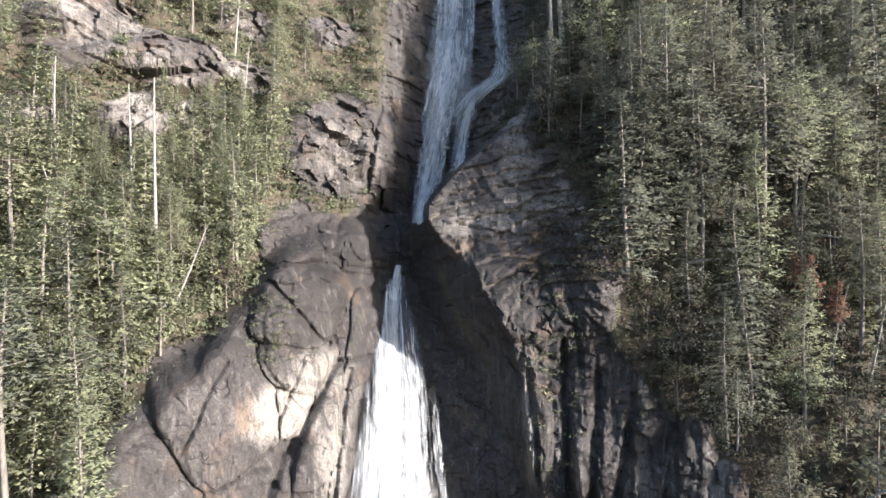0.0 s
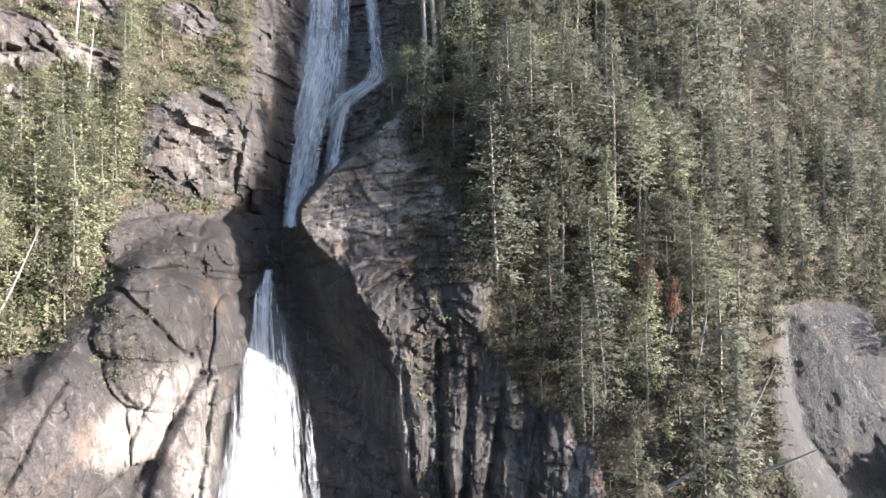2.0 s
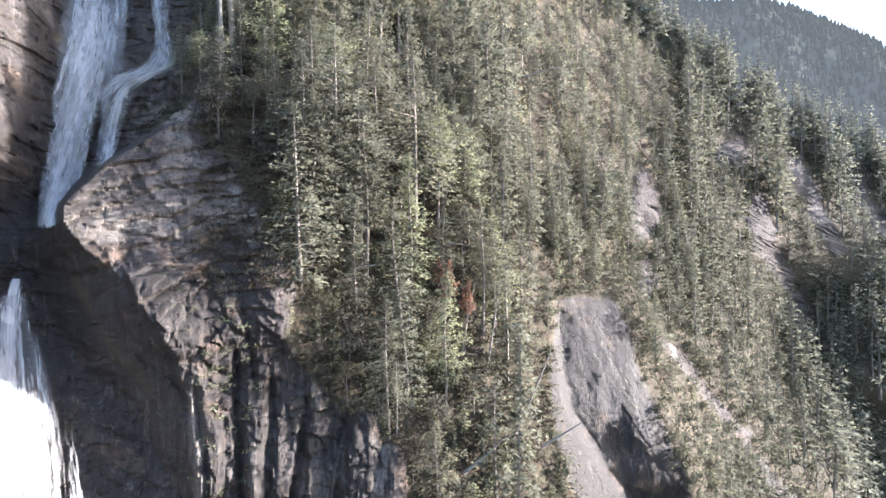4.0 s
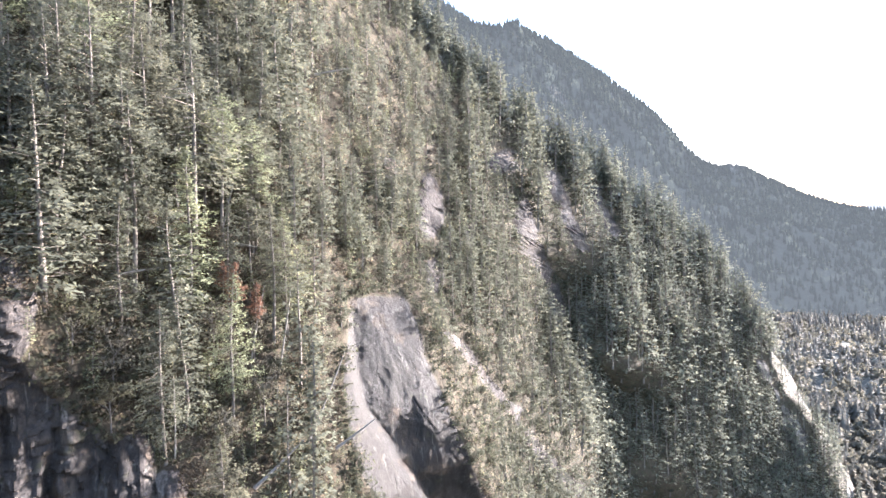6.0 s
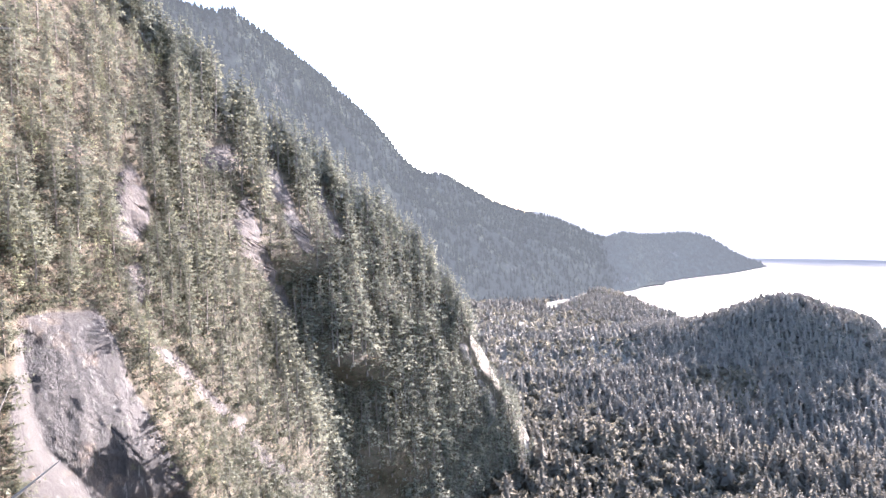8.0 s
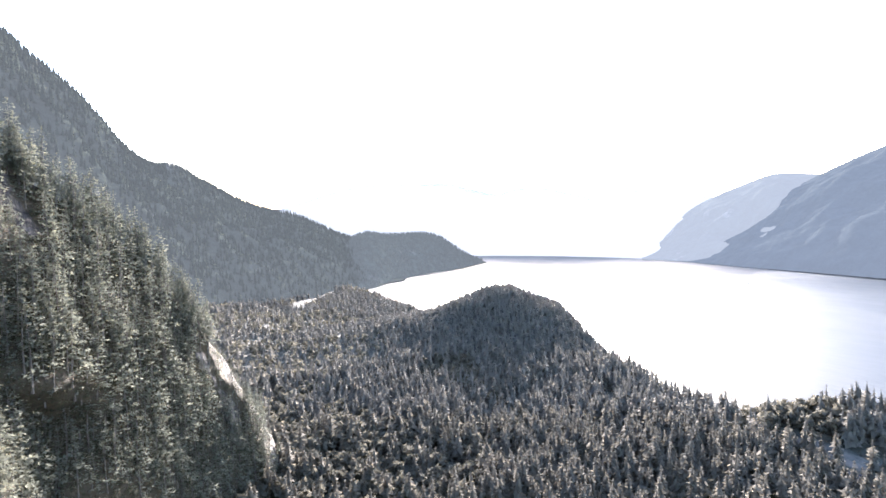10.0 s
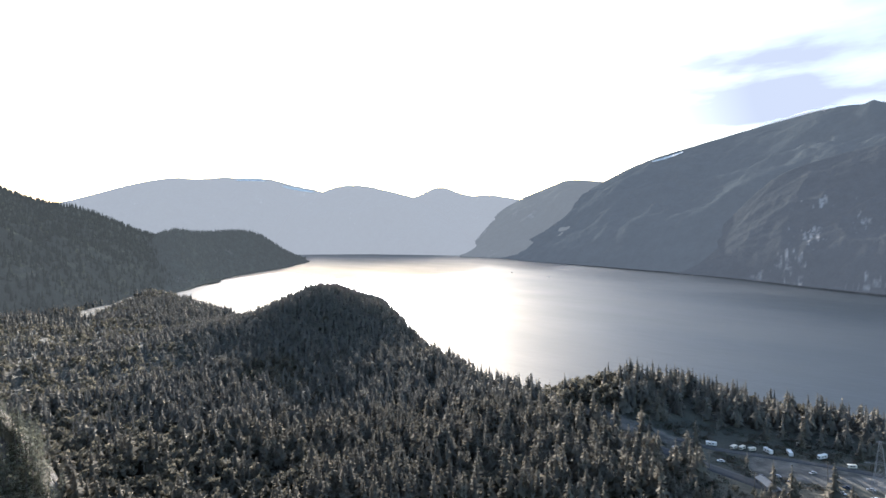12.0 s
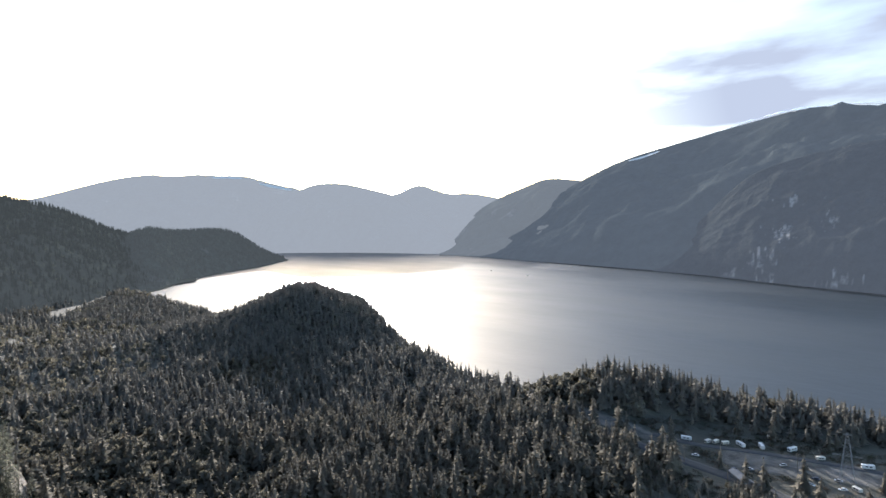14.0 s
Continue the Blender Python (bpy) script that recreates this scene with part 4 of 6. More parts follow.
def bush(seed, n, sz):
    gen = np.random.default_rng(seed)
    c = gen.normal(0, 1, (n, 3)) * (0.42, 0.42, 0.24)
    c[:, 2] = np.abs(c[:, 2])
    return sprays(c, gen.normal(0, 1, (n, 3)) + (0, 0, 0.4), sz * gen.uniform(0.5, 1.4, n), gen, np.array((0, 0, -0.25)), 1.3)


def far_conifer(seed, n, slim, plump=0.75):
    """A small far-off conifer, one unit high: drooping boughs round a dark core."""
    gen = np.random.default_rng(seed)
    u = np.sort(gen.uniform(0, 1, n) ** 1.25)
    a = np.arange(n) * 2.4 + gen.normal(0, 0.4, n)
    w = slim * np.minimum(1, (1 - u) / plump + 0.03) ** 0.85 * gen.uniform(0.7, 1.15, n)
    z = 0.06 + 0.93 * u
    out = np.stack([np.cos(a), np.sin(a), 0 * a], -1)
    c = out * (w * 0.62)[:, None] + np.stack([0 * z, 0 * z, z], -1)
    boughs = sprays(c, out + (0, 0, -0.35) + gen.normal(0, 0.2, (n, 3)), w * 1.05 + 0.03, gen, np.stack([0 * z, 0 * z, z - 0.05], -1), 1.9)
    ring = np.arange(5) * 2 * math.pi / 5
    base = np.stack([0.55 * slim * np.cos(ring), 0.55 * slim * np.sin(ring), np.full(5, 0.05)], -1)
    core = np.vstack([base, [(0, 0, 1.0)]])
    cn = unit(np.vstack([base * (1, 1, 0) + (0, 0, 0.05), [(0, 0, 1.0)]]))
    return join_arrays([boughs, (core, np.array([(k, (k + 1) % 5, 5) for k in range(5)]), cn)])


def round_crown(seed, n):
    """A small far-off broad-leaved crown of loose clumps, one unit high."""
    gen = np.random.default_rng(seed)
    d = unit(gen.normal(0, 1, (n, 3)))
    lobes = unit(gen.normal(0, 1, (6, 3)))
    near = np.max(d @ lobes.T, 1)[:, None]
    c = d * (0.45 + 0.55 * near ** 3) * gen.uniform(0.75, 1.0, (n, 1)) * (0.36, 0.36, 0.40) + (0, 0, 0.58)
    return sprays(c, d + gen.normal(0, 0.7, (n, 3)), gen.uniform(0.16, 0.30, n), gen, np.array((0, 0, 0.5)), 1.6)


FIRS = [dict(tall=28, spread=5.2, bare=0.16, branches=96, per=70, drop=0.4), dict(tall=24, spread=3.9, bare=0.12, branches=90, per=58, column=0.85), dict(tall=30, spread=5.6, bare=0.34, branches=68, per=76, drop=0.5, ragged=0.6, column=0.55),
        dict(tall=17, spread=3.6, bare=0.05, branches=74, per=52, column=0.95), dict(tall=24, spread=4.2, bare=0.48, branches=48, per=74, ragged=0.6, drop=0.2, column=0.5), dict(tall=15, spread=3.7, bare=0.22, branches=48, per=70, drop=0.15, ragged=0.5, column=0.5)]
KINDS = []
for i, spec in enumerate(FIRS):
    for j, mat in enumerate((M_FIR, M_HEMLOCK)):
        (tv, tf), (cv, cf, cn) = conifer(300 + i * 7 + j, **spec)
        KINDS.append((raw_mesh("trunk", tv, tf, M_BARK, True), raw_mesh("crown", cv, cf, mat, True, cn), spec["tall"]))
LEAFY = []
for i in range(3):
    (tv, tf), (cv, cf, cn) = leafy(500 + i, 9.0, 3.2, 900)
    LEAFY.append((raw_mesh("trunk", tv, tf, M_BARK, True), raw_mesh("crown", cv, cf, (M_ALDER, M_BRUSH, M_SHRUB)[i], True, cn), 9.0))


def stand_tree(name, kind, place, tall, turn, label, category, group, tilt=0.0):
    trunk, crown, unit = kind
    s = tall / unit
    tree = new(name)
    tree.matrix_basis = Matrix.Translation(Vector(place)) @ Euler((tilt, tilt * 0.5, turn)).to_matrix().to_4x4() @ Matrix.Scale(s, 4)
    tagged(tree, label, category, group)
    part("trunk", trunk, tree)
    part("crown", crown, tree)
    return tree


# ---- woods on the mountainside ----
def wood_share(b, e):
    """How densely trees stand on the slope, 0 to 1."""
    d = np.full_like(b, 0.75)
    d = np.where((b < -12) & (e > -20), 1.0, d)
    d = np.where((b > -20) & (b < -3) & (e > 3), 0.35, d)
    d = np.where((b < -20) & (e > 14), 0.4, d)
    d = np.where((b > 24) & (b < 46) & (e < -8), 0.4, d)
    d = np.where((b > 44) & (b < 64) & (e < -12), 0.85, d)
    d = np.where((b > 10) & (b < 44) & (e > 6), 0.95, d)
    d = np.where((b > 43) & (e > -5), 1.0, d)
    d = np.where((b > 5) & (b < 19) & (e > 0) & (e < 16), np.where(b < 14, 0.2, 0.45), d)
    return d


# bare rock that stays in view: bearings from and to, rise of its foot, rise of its head
BARE = [(-39, -30.5, 16.0, 22.5), (-31, -21, 15.0, 20.0), (-33.5, -27.5, 10.0, 14.5), (-14, -4, 4.5, 17.0), (42.5, 54.5, -24.0, -4.0), (54.0, 57.5, -24.5, -10.5), (57.0, 60.5, -25.0, -16.0), (52.6, 55.0, -1.0, 6.5), (62.5, 64.8, -1.0, 5.0), (60.0, 63.0, 7.5, 10.5)]


def headroom(b, e, p):
    """How tall a tree may grow here without closing the view of bare rock above it."""
    dist = np.hypot(p[:, 0], p[:, 1])
    most = np.full(len(b), 99.0)
    for b0, b1, foot, head in BARE:
        s = (b > b0) & (b < b1) & (e < head)
        if 42 < b0 < 60 and foot < -20:
            s &= b < along(WALL_R, e) + 0.6
        most = np.where(s, np.minimum(most, np.maximum(3.0, dist * (np.tan(np.radians(foot + 1.5)) - np.tan(np.radians(e))))), most)
    for c0, d0, c1, d1, wid, *_ in STRIPS:
        foot = np.interp(b, (c0, c1), (d0, d1)) - wid * 1.2
        s = (b > c0 - 0.5) & (b < c1 + 0.5) & (e < foot + 2 * wid)
        most = np.where(s, np.minimum(most, np.maximum(2.5, dist * (np.tan(np.radians(foot)) - np.tan(np.radians(e))))), most)
    s = (b > 54) & (b < 64) & (e < 1) & (e > -24)
    return np.where(s, np.minimum(most, 19.0), most)


def scatter_slope(n, b0, b1, e0, e1, gap, seed):
    gen = np.random.default_rng(seed)
    b, e = gen.uniform(b0, b1, n), gen.uniform(e0, e1, n)
    h = height_at(b, e)
    ok = (h < crest_height(b) - 0.5) & (gen.uniform(0, 1, n) < wood_share(b, e))
    b, e, h = b[ok], e[ok], h[ok]
    p, rock = slope_place(b, h)
    ok = rock < 0.32
    b, e, p = b[ok], e[ok], p[ok]
    keep, cells = [], {}
    for i in range(len(b)):
        key = tuple(np.floor(p[i] / gap).astype(int))
        near = [j for dx in (-1, 0, 1) for dy in (-1, 0, 1) for dz in (-1, 0, 1) for j in cells.get((key[0] + dx, key[1] + dy, key[2] + dz), ())]
        if all(np.linalg.norm(p[i] - p[j]) > gap for j in near):
            keep.append(i)
            cells.setdefault(key, []).append(i)
    return b[keep], e[keep], p[keep]


tree_b, tree_e, tree_p = scatter_slope(5200, -42, 58, -30, 31, 5.3, 11)
tree_room = headroom(tree_b, tree_e, tree_p)
tree_room = np.where(np.random.default_rng(8).uniform(0, 1, len(tree_b)) < 0.10, 99.0, tree_room)
gen = np.random.default_rng(12)
order = np.argsort(np.where(tree_b > 38, 900 + tree_b, np.hypot(tree_p[:, 0], tree_p[:, 1])))
singles, joined = order[:215], order[215:]
for i in singles:
    b, e, p = tree_b[i], tree_e[i], tree_p[i]
    pick = gen.integers(0, 6) * 2 + int(gen.uniform() < (0.9 if b < -10 else 0.2))
    k = KINDS[pick]
    small = 0.62 if (-20 < b < 11) or (b < 19 and -2 < e < 15) else (0.55 if b > 43 else 0.72 if (e < -14 and b > 18) else 1.0)
    tall = (gen.uniform(17, 34) if b > 9 else gen.uniform(14, 27)) * small
    tall = min(tall, tree_room[i] * gen.uniform(0.8, 1.1))
    if gen.uniform() < (0.45 if (b > 22 and e < -6) else 0.2 if (b > 14 and e < 0) else 0.06):
        stand_tree("broadleaf_tree", LEAFY[gen.integers(0, 3)], p, gen.uniform(5, 10), gen.uniform(0, 6.28), "small half-bare broadleaf tree with olive and brown leaves on the slope", "tree", "broadleaf trees on the slope")
    elif pick % 2:
        stand_tree("hemlock_tree", k, p, tall, gen.uniform(0, 6.28), "slender light green hemlock rooted on the steep slope", "tree", "conifers on the slope", gen.normal(0, 0.02))
    else:
        stand_tree("fir_tree", k, p, tall, gen.uniform(0, 6.28), "grey-green fir with a bare pale lower trunk on the slope", "tree", "conifers on the slope", gen.normal(0, 0.02))
print("slope trees", len(order))


def light_kind(seed, **spec):
    (tv, tf), (cv, cf, cn) = conifer(seed, **spec)
    return (tv / spec["tall"], tf), (cv / spec["tall"], cf, cn)


LIGHT = [light_kind(700 + i, tall=(24, 20, 22, 16)[i], spread=(4.2, 3.6, 4.6, 3.6)[i], bare=(0.1, 0.3, 0.2, 0.15)[i], branches=56, per=19, sz=(0.76, 0.7, 0.76, 0.62)[i], column=(0.85, 0.6, 0.7, 0.6)[i], sticks=False) for i in range(4)]
LIGHT_FAR = [light_kind(710 + i, tall=(26, 22, 24, 20)[i], spread=(4.2, 3.6, 4.6, 4.0)[i], bare=(0.06, 0.2, 0.12, 0.1)[i], branches=46, per=13, sz=0.84, column=(0.95, 0.8, 0.85, 0.75)[i], sticks=False) for i in range(4)]


def joined_woods(name, places, talls, label, seed, mat, kinds=LIGHT):
    gen = np.random.default_rng(seed)
    n = len(places)
    which, turns = gen.integers(0, 4, n), gen.uniform(0, 6.28, n)
    sc = np.stack([talls * gen.uniform(0.85, 1.15, n), talls], -1)
    owner = tagged(new(name), label, "forest", kind="stuff")
    for piece, mm, k in (("trunks", M_BARK, 0), ("crowns", mat, 1)):
        v, f, *nrm = strew([t[k] for t in kinds], which, places, sc, turns)
        tagged(part(piece, raw_mesh(piece, v, f, mm, bool(nrm), *nrm), owner), kind="stuff")


gen = np.random.default_rng(14)
if len(joined):
    joined_woods("slope_forest", tree_p[joined], np.minimum(gen.uniform(14, 26, len(joined)) * np.where(tree_b[joined] > 42, np.where(tree_e[joined] < -10, 0.6, 0.7), 1.0), tree_room[joined]), "mixed grey-green conifers crowding the upper slope", 15, M_FIR)
spur_b, spur_e, spur_p = scatter_slope(11500, 58, 97, -34, 22, 5.6, 16)
spur_tall = np.minimum(gen.uniform(17, 32, len(spur_p)) * np.where((spur_e < -10) & (spur_b < 66), 0.6, 1.0), headroom(spur_b, spur_e, spur_p))
hollow = spur_b < 69
# the ravine keeps the fir colour, the spur gets its brightened copy
joined_woods("ravine_forest", spur_p[hollow], spur_tall[hollow], "dark conifers along the shaded ravine", 25, M_FIR, LIGHT_FAR)
joined_woods("spur_forest", spur_p[~hollow], spur_tall[~hollow], "dense conifers covering the descending spur", 17, M_FIR_BRIGHT, LIGHT_FAR)
print("spur trees", len(spur_b), "joined", len(joined))
shelf_b, shelf_e, shelf_p = scatter_slope(1500, -42, -13, -22, 12, 4.6, 23)
shelf_b, shelf_e, shelf_p = shelf_b[:150], shelf_e[:150], shelf_p[:150]
joined_woods("shelf_forest", shelf_p, np.minimum(gen.uniform(9, 18, len(shelf_p)), headroom(shelf_b, shelf_e, shelf_p)), "light green hemlocks crowding the shelf above the slabs", 24, M_HEMLOCK)
# the woods behind the crest that show over its edge
edge_b = gen.uniform(49, 95, 240)
edge_b = edge_b[(edge_b < 86.0) | (edge_b > 93.0)]
edge_h = crest_height(edge_b) - 1.5
edge_p, _ = slope_place(edge_b, edge_h)
joined_woods("crest_forest", edge_p, gen.uniform(14, 26, len(edge_p)), "row of conifers along the spur's crest", 18, M_FIR_BRIGHT, LIGHT_FAR)

# ---- undergrowth ----
BUSHES = [bush(900 + i, 52, 0.22) for i in range(4)]


def undergrowth(name, n, b0, b1, e0, e1, size, mat, label, seed, rock_most=0.45):
    gen = np.random.default_rng(seed)
    b, e = gen.uniform(b0, b1, n), gen.uniform(e0, e1, n)
    h = height_at(b, e)
    ok = h < crest_height(b) - 1
    b, h = b[ok], h[ok]
    p, rock = slope_place(b, h)
    ok = rock < rock_most
    p = p[ok]
    m = len(p)
    s = gen.uniform(*size, m)
    v, f, nrm = strew(BUSHES, gen.integers(0, 4, m), p, np.stack([s, s * gen.uniform(0.7, 1.2, m)], -1), gen.uniform(0, 6.28, m))
    tagged(new(name, raw_mesh(name, v, f, mat, True, nrm)), label, "undergrowth", kind="stuff")


undergrowth("shrubs", 3000, -40, 60, -29, 27, (1.4, 3.2), M_SHRUB, "olive green shrubs and salal between the trees", 51)
undergrowth("salal_bushes", 3800, -41, -5, -24, 26, (1.0, 2.6), M_SALAL, "light green sunlit bushes above the slabs", 54, 0.55)
undergrowth("wall_scrub", 2400, 44, 68, -28, 8, (1.4, 3.4), M_SHRUB, "olive scrub round the bare rock wall", 55)
undergrowth("ledge_scrub", 70, 7.5, 14.5, -24, -1, (0.6, 1.7), M_SALAL, "small green tufts growing in the cracks of the buttress", 56, 9.0)
undergrowth("slab_scrub", 60, -20, -15.5, -11, -4, (0.5, 1.4), M_SALAL, "small green tufts along the cracks of the slabs", 57, 9.0)
undergrowth("buttress_brush", 700, 9.0, 19.0, -3, 14.5, (0.6, 1.9), M_BRUSH, "dry brown brush creeping over the buttress", 58, 9.0)
undergrowth("buttress_shrubs", 160, 4.5, 16.0, 11.5, 15.5, (0.6, 1.6), M_SHRUB, "olive shrubs along the buttress top", 59, 9.0)
undergrowth("spur_shrubs", 1800, 56, 96, -32, 18, (2.0, 4.5), M_SHRUB, "olive green shrubs between the spur's trees", 53)
undergrowth("dry_brush", 2600, 5, 60, -29, 20, (1.0, 2.6), M_BRUSH, "dry brown brush and bare twigs on the slope", 52)

young_b, young_e, young_p = scatter_slope(2600, -41, 60, -29, 28, 3.4, 19)
young_b, young_e, young_p = young_b[:560], young_e[:560], young_p[:560]
joined_woods("young_conifers", young_p, np.minimum(gen.uniform(4, 9, len(young_p)), headroom(young_b, young_e, young_p)), "young light green conifers filling the gaps", 20, M_HEMLOCK, LIGHT_FAR)

# ---- valley forest ----
SOFT = [far_conifer(870 + i, 72, (0.17, 0.14, 0.19, 0.15, 0.21)[i], (0.9, 0.8, 0.9, 0.7, 0.75)[i]) for i in range(5)]
SPIRES = [far_conifer(800 + i, 44, (0.17, 0.15, 0.19, 0.21)[i], (0.9, 0.8, 0.7, 0.8)[i]) for i in range(4)]
FAR_SPIRES = [far_conifer(820 + i, 20, (0.19, 0.22, 0.25)[i]) for i in range(3)]
DOTS = [far_conifer(830 + i, 5, (0.20, 0.23, 0.27)[i]) for i in range(3)]
ROUND = [round_crown(840 + i, 70) for i in range(3)]
ROUND_FAR = [round_crown(850 + i, 26) for i in range(3)]


def scatter_valley(n, b0, b1, r0, r1, seed):
    gen = np.random.default_rng(seed)
    b = gen.uniform(b0, b1, n)
    r = np.sqrt(gen.uniform(r0 ** 2, r1 ** 2, n))
    z = valley_height(b, r)
    ok = (z > 1.2) & (open_land(b, r) + gravel_share(b, r) < gen.uniform(0.0, 1.03, n) ** 6)
    # a cleared strip along the far highway
    far = np.interp(b, (94.2, 95.7, 96.7, 98.4), (1350, 1450, 1540, 1680))
    ok &= ~((b > 94.2) & (b < 98.4) & (r > far - 130) & (r < far + 14))
    b, r, z = b[ok], r[ok], z[ok]
    x, y = polar(b, r)
    return b, r, np.stack([x, y, z - 0.4], -1)


def valley_stand(name, b, r, p, templates, mat, tall, wide, label, seed):
    gen = np.random.default_rng(seed)
    n = len(b)
    t = gen.uniform(*tall, n) * (1 + 0.18 * fractal(p[:, 0] / 60, p[:, 1] / 60, p[:, 0] * 0, 2, 3))
    t = t * np.where((b > 150) & (r < 350), 0.45, 1.0)
    sc = np.stack([t * gen.uniform(*wide, n), t], -1)
    v, f, nrm = strew(templates, gen.integers(0, len(templates), n), p, sc, gen.uniform(0, 6.28, n))
    tagged(new(name, raw_mesh(name, v, f, mat, True, nrm)), label, "forest", kind="stuff")


vb, vr, vp = scatter_valley(7000, 88, 174, 290, 620, 21)
mixed = fractal(vp[:, 0] / 70, vp[:, 1] / 70, vp[:, 0] * 0, 3, 25) + 0.55 * ease((118 - vb) / 14) - 0.25 + 0.9 * bell(vb, vr, 142.5, 470, 4, 50)
leaf = (mixed > 0.12) & (np.random.default_rng(5).uniform(0, 1, len(vb)) < 0.75)
front = ~leaf & (vr < 440)
rear = ~leaf & (vr >= 440)
print("front", front.sum(), "rear", rear.sum(), "leaf", leaf.sum())
valley_stand("near_valley_conifers", vb[front], vr[front], vp[front], SOFT, M_VALLEY_FIR, (14, 27), (0.9, 1.2), "dense dark conifers on the near valley floor", 22)
valley_stand("valley_conifers", vb[rear], vr[rear], vp[rear], SPIRES, M_VALLEY_FIR, (12, 25), (0.9, 1.25), "dark conifers along the shore belt", 24)
valley_stand("valley_broadleaves", vb[leaf], vr[leaf], vp[leaf], ROUND, M_ALDER, (9, 16), (0.8, 1.1), "brown and olive broadleaf trees in the valley", 23)
fb, fr, fp = (np.concatenate(q) for q in zip(scatter_valley(17000, 84, 134, 620, 1950, 31), scatter_valley(3600, 103, 131, 620, 980, 36)))
mixed = fractal(fp[:, 0] / 120, fp[:, 1] / 120, fp[:, 0] * 0, 3, 35) + 0.5 * ease((108 - fb) / 12) - 0.25
leaf = (mixed > 0.1) & (np.random.default_rng(6).uniform(0, 1, len(fb)) < 0.6)
knoll = ~leaf & (bell(fb, fr, 115.8, 800, 11, 250) > 0.3)
dull = ~leaf & ~knoll
valley_stand("knoll_conifers", fb[knoll], fr[knoll], fp[knoll], FAR_SPIRES, M_VALLEY_FIR, (10, 18), (1.0, 1.4), "dark conifers covering the knoll", 32)
valley_stand("far_valley_conifers", fb[dull], fr[dull], fp[dull], FAR_SPIRES, M_VALLEY_FIR, (10, 19), (1.0, 1.5), "dark conifers in the far valley", 34)
valley_stand("far_broadleaves", fb[leaf], fr[leaf], fp[leaf], ROUND_FAR, M_ALDER, (8, 14), (0.9, 1.3), "brown and olive broadleaf trees in the far valley", 33)


def ridge_woods(name, spec, n, b0, b1, mat, seed, tall, label):
    gen = np.random.default_rng(seed)
    b, v = gen.uniform(b0, b1, n), gen.uniform(0, 1, n) ** 0.8
    v[: n // 10] = 1.0
    p = ridge_surface(b=b, v=v, **spec)
    t = gen.uniform(*tall, n)
    v3, f3, nrm = strew(DOTS, gen.integers(0, 3, n), p - (0, 0, 1.5), np.stack([t * 1.3, t], -1), gen.uniform(0, 6.28, n))
    tagged(new(name, raw_mesh(name, v3, f3, mat, True, nrm)), label, "forest", kind="stuff")


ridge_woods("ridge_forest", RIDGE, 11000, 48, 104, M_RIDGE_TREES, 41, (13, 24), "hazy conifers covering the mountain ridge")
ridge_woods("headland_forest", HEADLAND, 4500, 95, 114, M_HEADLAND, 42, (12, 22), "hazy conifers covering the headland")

# ---- the falls ----
LOWER_WIDTH = [(-30, 7.6), (-24.5, 6.6), (-16, 4.4), (-10, 3.0), (-5, 1.5), (-1.6, 0.35), (0, 0.2)]
LOWER_MID = [(-30, -3.9), (-24.5, -4.1), (-16, -4.3), (-10, -4.8), (-5, -5.0), (-1.6, -4.7), (0, -4.5)]
UPPER_WIDTH = [(2.8, 1.2), (6.6, 1.5), (11.3, 2.0), (15, 2.7), (18, 3.0), (22, 2.6), (27, 2.3)]
UPPER_MID = [(2.8, -2.2), (6.6, -1.6), (11.3, -0.7), (15, 0.2), (18, 0.8), (22, 1.2), (27, 1.4)]
SIDE_WIDTH = [(8, 1.0), (12, 1.2), (15, 1.7), (17, 2.1), (18.5, 1.3), (20, 0.9), (25, 0.9)]
SIDE_MID = [(8, 1.5), (12, 2.2), (14.5, 2.6), (15.7, 3.4), (16.6, 5.0), (17.8, 6.7), (19.5, 6.3), (25, 5.7)]


def water_sheet(e0, e1, mid, width, out0, out1, spread, seed, rows=150, cols=60, foam=0.0, lean=0.0):
    """A falling sheet that leaves the rock by out0 at its head and out1 at its foot."""
    e = np.linspace(e1, e0, rows)[:, None]
    s = np.linspace(-1, 1, cols)[None, :]
    q = (e1 - e) / (e1 - e0)
    b = along(mid, e) + s * along(width, e) * spread + 0 * e
    h = height_at(b, e + 0 * s)
    smooth_r = np.minimum.accumulate(mountainside(along(mid, e) + 0 * s, height_at(along(mid, e) + 0 * s, e + 0 * s))[0], axis=0)
    pad = np.concatenate([np.repeat(smooth_r[:1], 12, 0), smooth_r, np.repeat(smooth_r[-1:], 12, 0)])
    smooth_r = sum(pad[k:k + rows] for k in range(25)) / 25
    r = smooth_r - (out0 + (out1 - out0) * q) + 1.6 * s ** 2 * (0.3 + q) + lean * s * q
    h = r * np.tan(np.radians(e + 0 * s))
    x, y = polar(b, r)
    strands = fractal(x / 0.8, y / 0.8, h / 16, 3, seed, True) * 0.10 + fractal(x / 2.5, y / 2.5, h / 18, 2, seed + 5) * 0.9
    r = r - strands
    x, y = polar(b, r)
    p = np.stack([x, y, h + EYE], -1)
    f = grid_faces(rows, cols)
    layer = foam + 0.10 * np.exp(-((s + 0.3) / 0.4) ** 2) - 0.34 * np.abs(s) ** 3 - 0.05 * ease((s + 0.1) / 0.8) * ease(q * 3) + 0 * e
    lateral = s * along(width, e) * spread * 1.8 * (1 - 0.45 * q) + seed
    return p.reshape(-1, 3), f, layer.ravel(), lateral.ravel(), (h + 0 * s).ravel()


